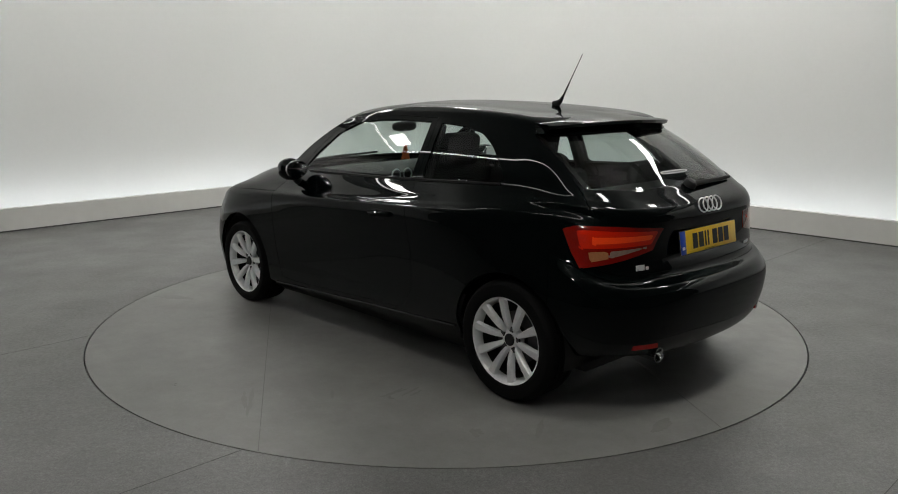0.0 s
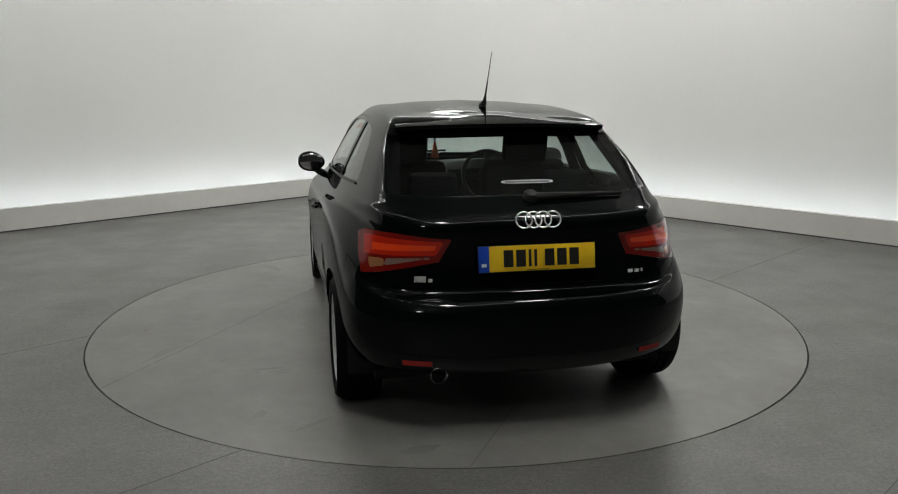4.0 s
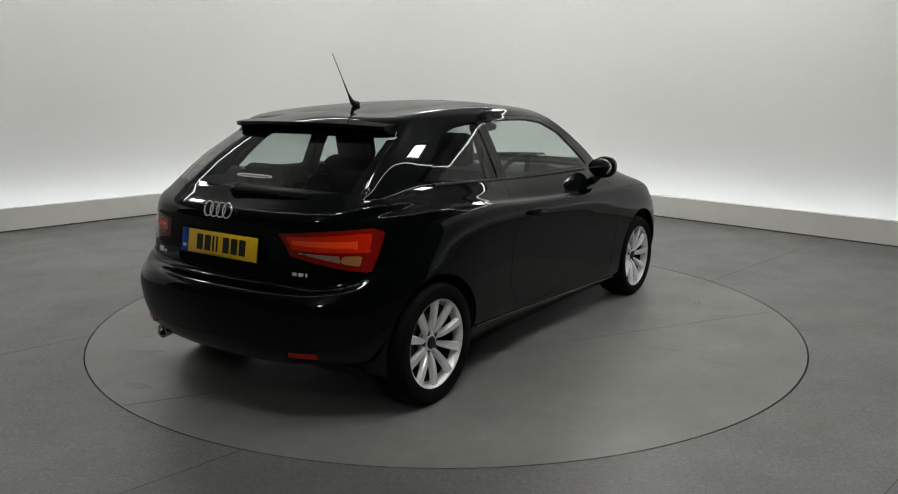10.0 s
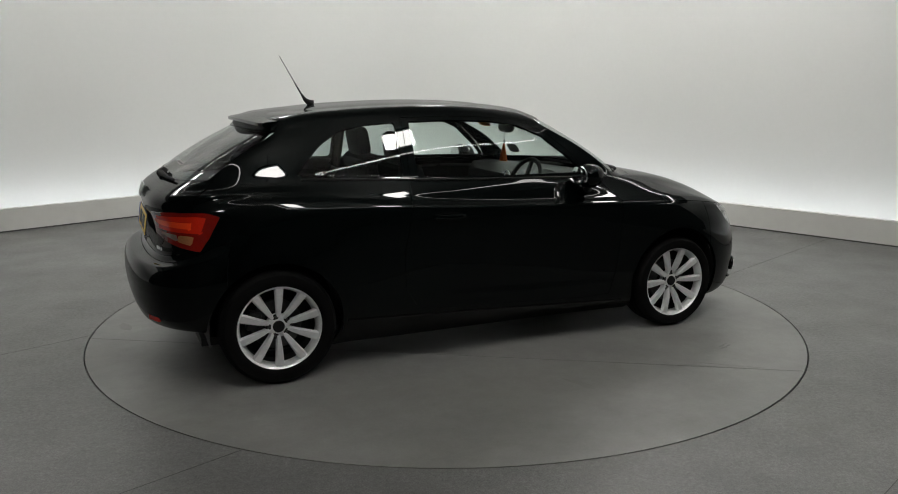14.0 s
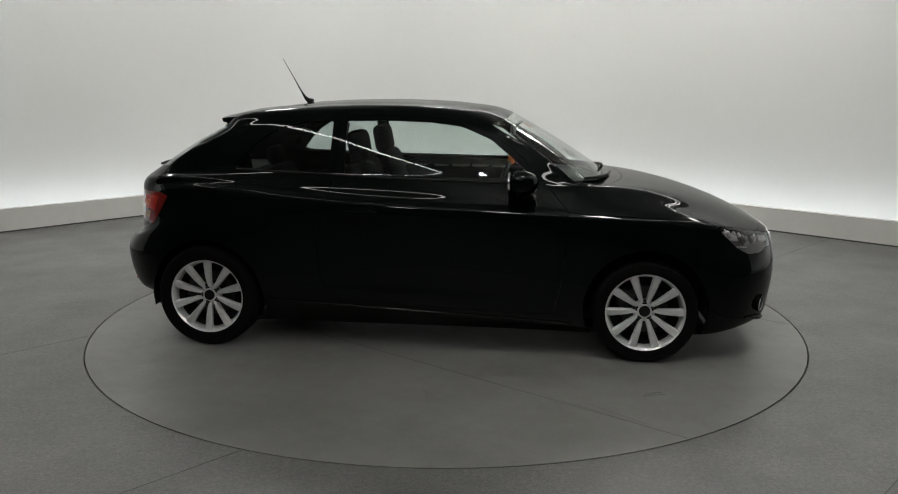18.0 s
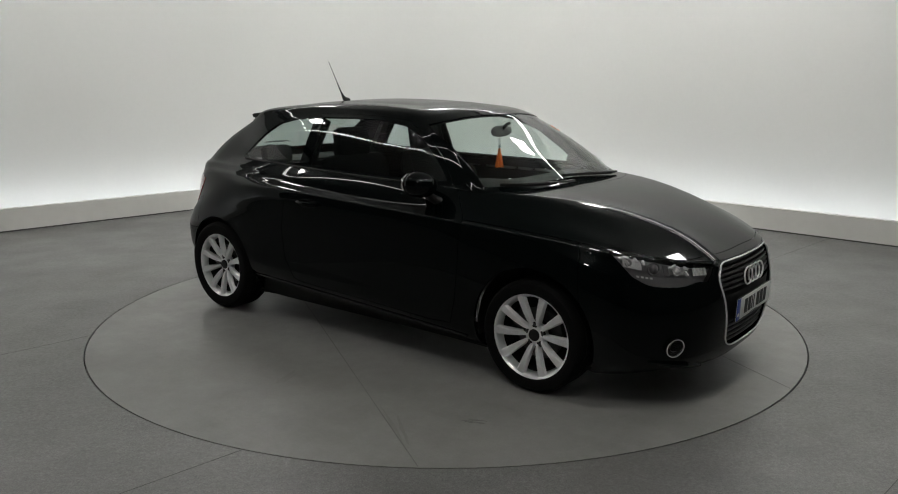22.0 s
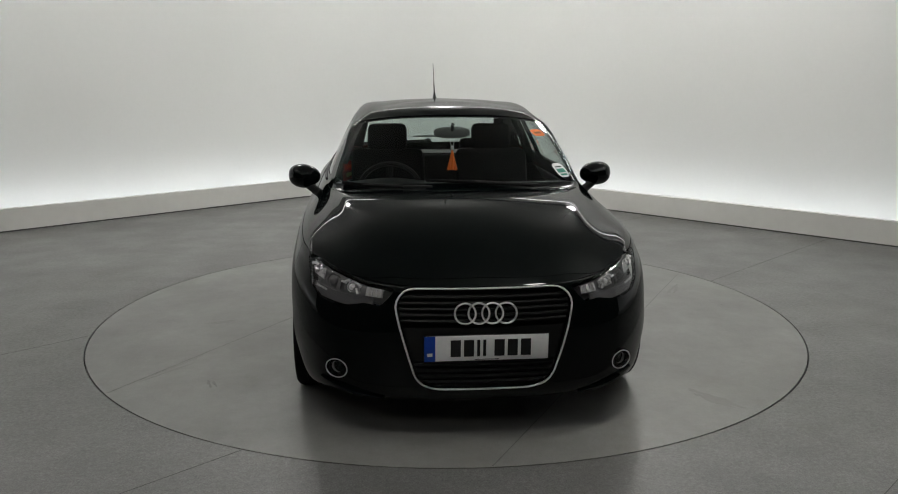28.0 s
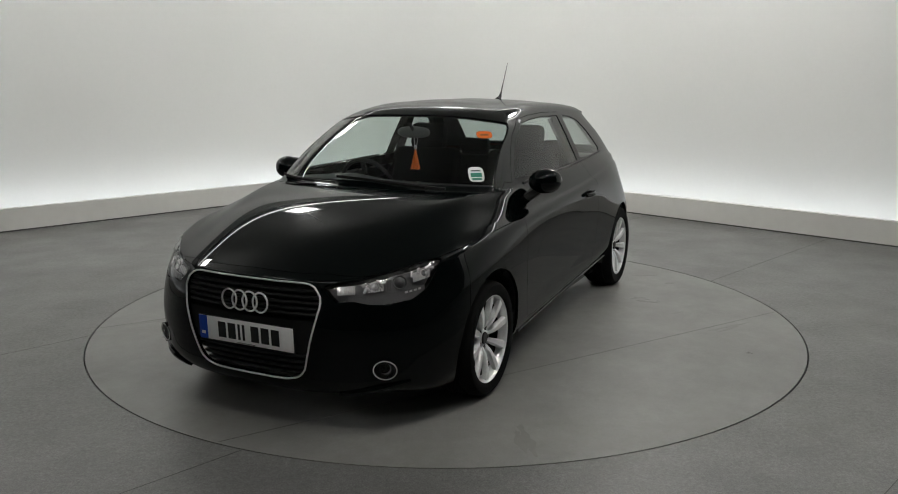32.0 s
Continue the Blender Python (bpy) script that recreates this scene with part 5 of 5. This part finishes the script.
for s in (1, -1):
    seat = new("front_seat")
    seat.parent = car
    bm = cushion(bmesh.new(), (-0.27, -0.25, 0.0), (0.27, 0.25, 0.16), pose(-0.02, s * 0.36, 0.34, 0, -6, 0))
    part("seat", bm, DARK_CLOTH, seat)
    bm = cushion(bmesh.new(), (-0.06, -0.25, 0.0), (0.07, 0.25, 0.62), pose(-0.24, s * 0.36, 0.46, 0, -18, 0))
    part("backrest", bm, DARK_CLOTH, seat)
    bm = cushion(bmesh.new(), (-0.045, -0.135, 0.0), (0.05, 0.135, 0.19), pose(-0.415, s * 0.36, 1.035, 0, -10, 0), 0.04)
    part("headrest", bm, DARK_CLOTH, seat)
bench = new("rear_seat")
bench.parent = car
part("seat", cushion(bmesh.new(), (-1.02, -0.60, 0.36), (-0.52, 0.60, 0.52)), DARK_CLOTH, bench)
part("backrest", cushion(bmesh.new(), (-0.06, -0.60, 0.0), (0.06, 0.60, 0.50), pose(-1.06, 0, 0.46, 0, -15, 0)), DARK_CLOTH, bench)
for y in (-0.34, 0.34):
    part("headrest", cushion(bmesh.new(), (-0.04, -0.12, 0.0), (0.045, 0.12, 0.13), pose(-1.18, y, 0.945, 0, -12, 0), 0.035), DARK_CLOTH, bench)
part("parcel_shelf", box(bmesh.new(), (-1.58, -0.54, 0.935), (-1.20, 0.54, 0.955), None, 0.006), TRIM, car)
bm = bmesh.new()
cols = []
for k in range(21):
    y = -0.66 + 1.32 * k / 20
    hump = 0.030 * math.exp(-((y + 0.36) / 0.20) ** 2)
    bend = 0.16 * (y / 0.66) ** 2
    cols.append([bm.verts.new(c) for c in ((1.00 - bend, y, 0.925), (0.78 - bend * 0.7, y, 0.945 + hump * 0.4), (0.60 - bend * 0.3, y, 0.935 + hump), (0.52, y, 0.895 + hump * 0.5), (0.50, y, 0.78), (0.58, y, 0.60), (0.70, y, 0.42))])
for p, q in zip(cols, cols[1:]):
    for i in range(6):
        bm.faces.new((p[i], q[i], q[i + 1], p[i + 1]))
dash = part("dashboard", bm, TRIM, car)
for y in (-0.05, 0.05):
    part("air_vent", tube(bmesh.new(), [(0.512, y + 0.036 * math.cos(a), 0.885 + 0.036 * math.sin(a)) for a in np.linspace(0, 2 * math.pi, 20, endpoint=False)], 0.005, 6, True), ALLOY, dash)
steer = new("steering_wheel")
steer.parent = car
m = pose(0.40, -0.36, 0.865, 0, -68, 0)
part("wheel_rim", tube(bmesh.new(), [m @ Vector((0.182 * math.cos(a), 0.182 * math.sin(a), 0)) for a in np.linspace(0, 2 * math.pi, 36, endpoint=False)], 0.014, 8, True), TRIM, steer)
part("hub", lathe(bmesh.new(), [(0.07, -0.02), (0.068, 0.01), (0.04, 0.022), (0.0001, 0.025)], 20, m), TRIM, steer)
for a in (0, 180, 270):
    part("spoke", box(bmesh.new(), (0.05, -0.018, -0.008), (0.18, 0.018, 0.006), m @ pose(0, 0, 0, 0, 0, a + 90), 0.004), TRIM, steer)
inside = new("interior_mirror")
inside.parent = car
bm = bmesh.new()
bmesh.ops.create_uvsphere(bm, u_segments=24, v_segments=12, radius=1.0)
for v in bm.verts:
    x, y, z = v.co
    v.co = (0.475 + 0.018 * x, 0.005 + 0.108 * math.copysign(abs(y) ** 0.8, y), 1.212 + 0.034 * math.copysign(abs(z) ** 0.8, z))
part("housing", bm, GREY, inside)
part("stem", tube(bmesh.new(), [(0.485, 0.005, 1.225), (0.515, 0.005, 1.255), (0.535, 0.005, 1.262)], 0.010, 8), TRIM, inside)
part("floor_pan", box(bmesh.new(), (-1.60, -0.68, 0.20), (0.95, 0.68, 0.24)), TRIM, car)
# broad pillar trim inside the tail
for s in (1, -1):
    sheet("pillar_trim", 11.55, 13.30, 10.0, 12.0, 0.045, DARK_CLOTH, car, s)
# belt pillars inside
for s in (1, -1):
    part("pillar_trim", tube(bmesh.new(), [(-0.50, s * 0.672, 0.95), (-0.49, s * 0.600, 1.13), (-0.47, s * 0.530, 1.27)], [0.032, 0.03, 0.028], 8), DARK_CLOTH, car)


# ================= wheels =================
WHEEL_TURN = {(True, 1): 11, (False, 1): 27, (False, -1): 16.5, (True, -1): 1}


def wheel(x, side):
    w = new("wheel")
    w.parent = car
    w.matrix_basis = Matrix.Translation((x, side * TRACK, HUB_Z - (0.012 if x > 0 else 0.0))) @ pose(0, 0, 0, -90 * side, 0, 0) @ pose(0, 0, 0, 0, 0, WHEEL_TURN[x > 0, side])
    bm = lathe(bmesh.new(), [(0.206, -0.092), (0.222, -0.104), (0.262, -0.108), (0.284, -0.098), (0.292, -0.082), (TYRE_R, -0.060), (TYRE_R, -0.052), (0.288, -0.050), (0.288, -0.044), (TYRE_R, -0.042),
                              (TYRE_R, -0.004), (0.288, -0.002), (0.288, 0.004), (TYRE_R, 0.006), (TYRE_R, 0.042), (0.288, 0.044), (0.288, 0.050), (TYRE_R, 0.052), (TYRE_R, 0.060),
                              (0.292, 0.082), (0.284, 0.098), (0.275, 0.104), (0.273, 0.1065), (0.262, 0.108), (0.240, 0.1065), (0.222, 0.104), (0.212, 0.096), (0.206, 0.088)], 72)
    if x > 0:
        for v in bm.verts:
            r = math.hypot(v.co.x, v.co.y)
            k = 1 if r < 0.222 else (0.222 + (r - 0.222) * (TYRE_R - 0.234) / (TYRE_R - 0.222)) / r
            v.co.x, v.co.y = v.co.x * k, v.co.y * k
    part("tyre", bm, RUBBER, w)
    rim = part("rim", lathe(bmesh.new(), [(0.206, -0.09), (0.196, -0.06), (0.188, 0.0), (0.190, 0.045), (0.196, 0.070), (0.201, 0.084), (0.205, 0.093), (0.212, 0.098), (0.217, 0.097), (0.218, 0.090), (0.212, 0.084)], 72), ALLOY, w)
    for k in range(10):
        bm = bmesh.new()
        cols = []
        for r, half, top, low in ((0.036, 0.0090, 0.050, 0.026), (0.056, 0.0104, 0.062, 0.034), (0.080, 0.0126, 0.075, 0.046), (0.115, 0.0158, 0.083, 0.056), (0.155, 0.0190, 0.088, 0.066), (0.188, 0.0215, 0.090, 0.072), (0.207, 0.0226, 0.0915, 0.074)):
            cols.append([bm.verts.new(c) for c in ((r, -half * 1.12, low), (r, -half, top - 0.006), (r, -half * 0.72, top), (r, half * 0.72, top), (r, half, top - 0.006), (r, half * 1.12, low))])
        for p, q in zip(cols, cols[1:]):
            for i in range(6):
                bm.faces.new((p[i], q[i], q[(i + 1) % 6], p[(i + 1) % 6]))
        bm.faces.new(cols[0])
        bm.faces.new(cols[-1][::-1])
        bmesh.ops.recalc_face_normals(bm, faces=bm.faces)
        bmesh.ops.transform(bm, matrix=pose(0, 0, 0, 0, 0, 36 * k), verts=bm.verts)
        part("spoke", bm, ALLOY, rim)
    part("hub", lathe(bmesh.new(), [(0.062, 0.024), (0.060, 0.046), (0.050, 0.054), (0.030, 0.060)], 40), ALLOY, rim)
    part("centre_cap", lathe(bmesh.new(), [(0.031, 0.050), (0.030, 0.064), (0.025, 0.068), (0.0001, 0.069)], 28), TRIM, rim, "dark centre cap")
    for k in range(5):
        a = radians(72 * k + 18)
        m = Matrix.Translation((0.051 * math.cos(a), 0.051 * math.sin(a), 0.048))
        # black disc stands for the shade inside each bolt hole
        part("bolt_hole", lathe(bmesh.new(), [(0.0160, 0.0088), (0.0150, 0.0092), (0.0001, 0.0093)], 14, m), GAP, rim)
        part("bolt", lathe(bmesh.new(), [(0.0085, 0.009), (0.0085, 0.012), (0.0001, 0.0125)], 6, m), DARK_METAL, rim)
    # barrel and back plate are black so the spoke gaps look shaded
    part("barrel", lathe(bmesh.new(), [(0.06, -0.03), (0.17, -0.03), (0.186, -0.02), (0.1865, 0.055)], 48), GAP, w, "inner wheel barrel, coloured black in place of shade")
    part("brake_disc", lathe(bmesh.new(), [(0.07, 0.010), (0.128, 0.010), (0.130, 0.004), (0.128, -0.012), (0.07, -0.012)], 40), DARK_METAL, w)
    part("caliper", box(bmesh.new(), (0.085, -0.05, -0.03), (0.150, 0.05, 0.028), pose(0, 0, 0, 0, 0, 150), 0.01), DARK_METAL, w)
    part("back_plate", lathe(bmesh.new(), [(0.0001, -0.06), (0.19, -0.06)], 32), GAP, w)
    return w


for x in (AXLE, -AXLE):
    for s in (1, -1):
        wheel(x, s)

# ================= hanging tassel =================
def build_tassel():
    t = thing("tassel", "orange thread tassel with beads hanging from the interior mirror", "tassel")
    x, y = 0.462, 0.008
    for d in (-0.012, 0.012):
        part("cord", tube(bmesh.new(), [(x, y, 1.215), (x - 0.004, y + d, 1.17), (x, y + d * 0.4, 1.118)], 0.0022, 6), PALE, t)
    part("beads", tube(bmesh.new(), [(x, y, 1.135), (x, y, 1.128), (x, y, 1.118), (x, y, 1.110)], [0.004, 0.010, 0.010, 0.005], 10), PALE, t, "pale beads")
    for k in range(26):
        a = 2.4 * k
        r = 0.024 * math.sqrt((k + 0.5) / 26)
        part("thread", tube(bmesh.new(), [(x, y, 1.112), (x + 0.4 * r * math.cos(a), y + 0.4 * r * math.sin(a), 1.07), (x + r * math.cos(a), y + 1.25 * r * math.sin(a), 0.995 + 0.004 * math.sin(7 * k))], [0.004, 0.0045, 0.0045], 5), ORANGE, t)
    return t


tassel = build_tassel()


# ================= motion =================
def motions():
    def turn(t, at=(0.0, 0.0)):
        return pose(0, 0, 0, 0, 0, TURN_START + TURN_RATE * t) @ Matrix.Translation((at[0], at[1], 0))
    for ob, at in ((turntable, (0, 0)), (car, CAR_AT), (tassel, CAR_AT)):
        walk(ob, [(k * 0.25, turn(k * 0.25, at)) for k in range(129)])


motions()
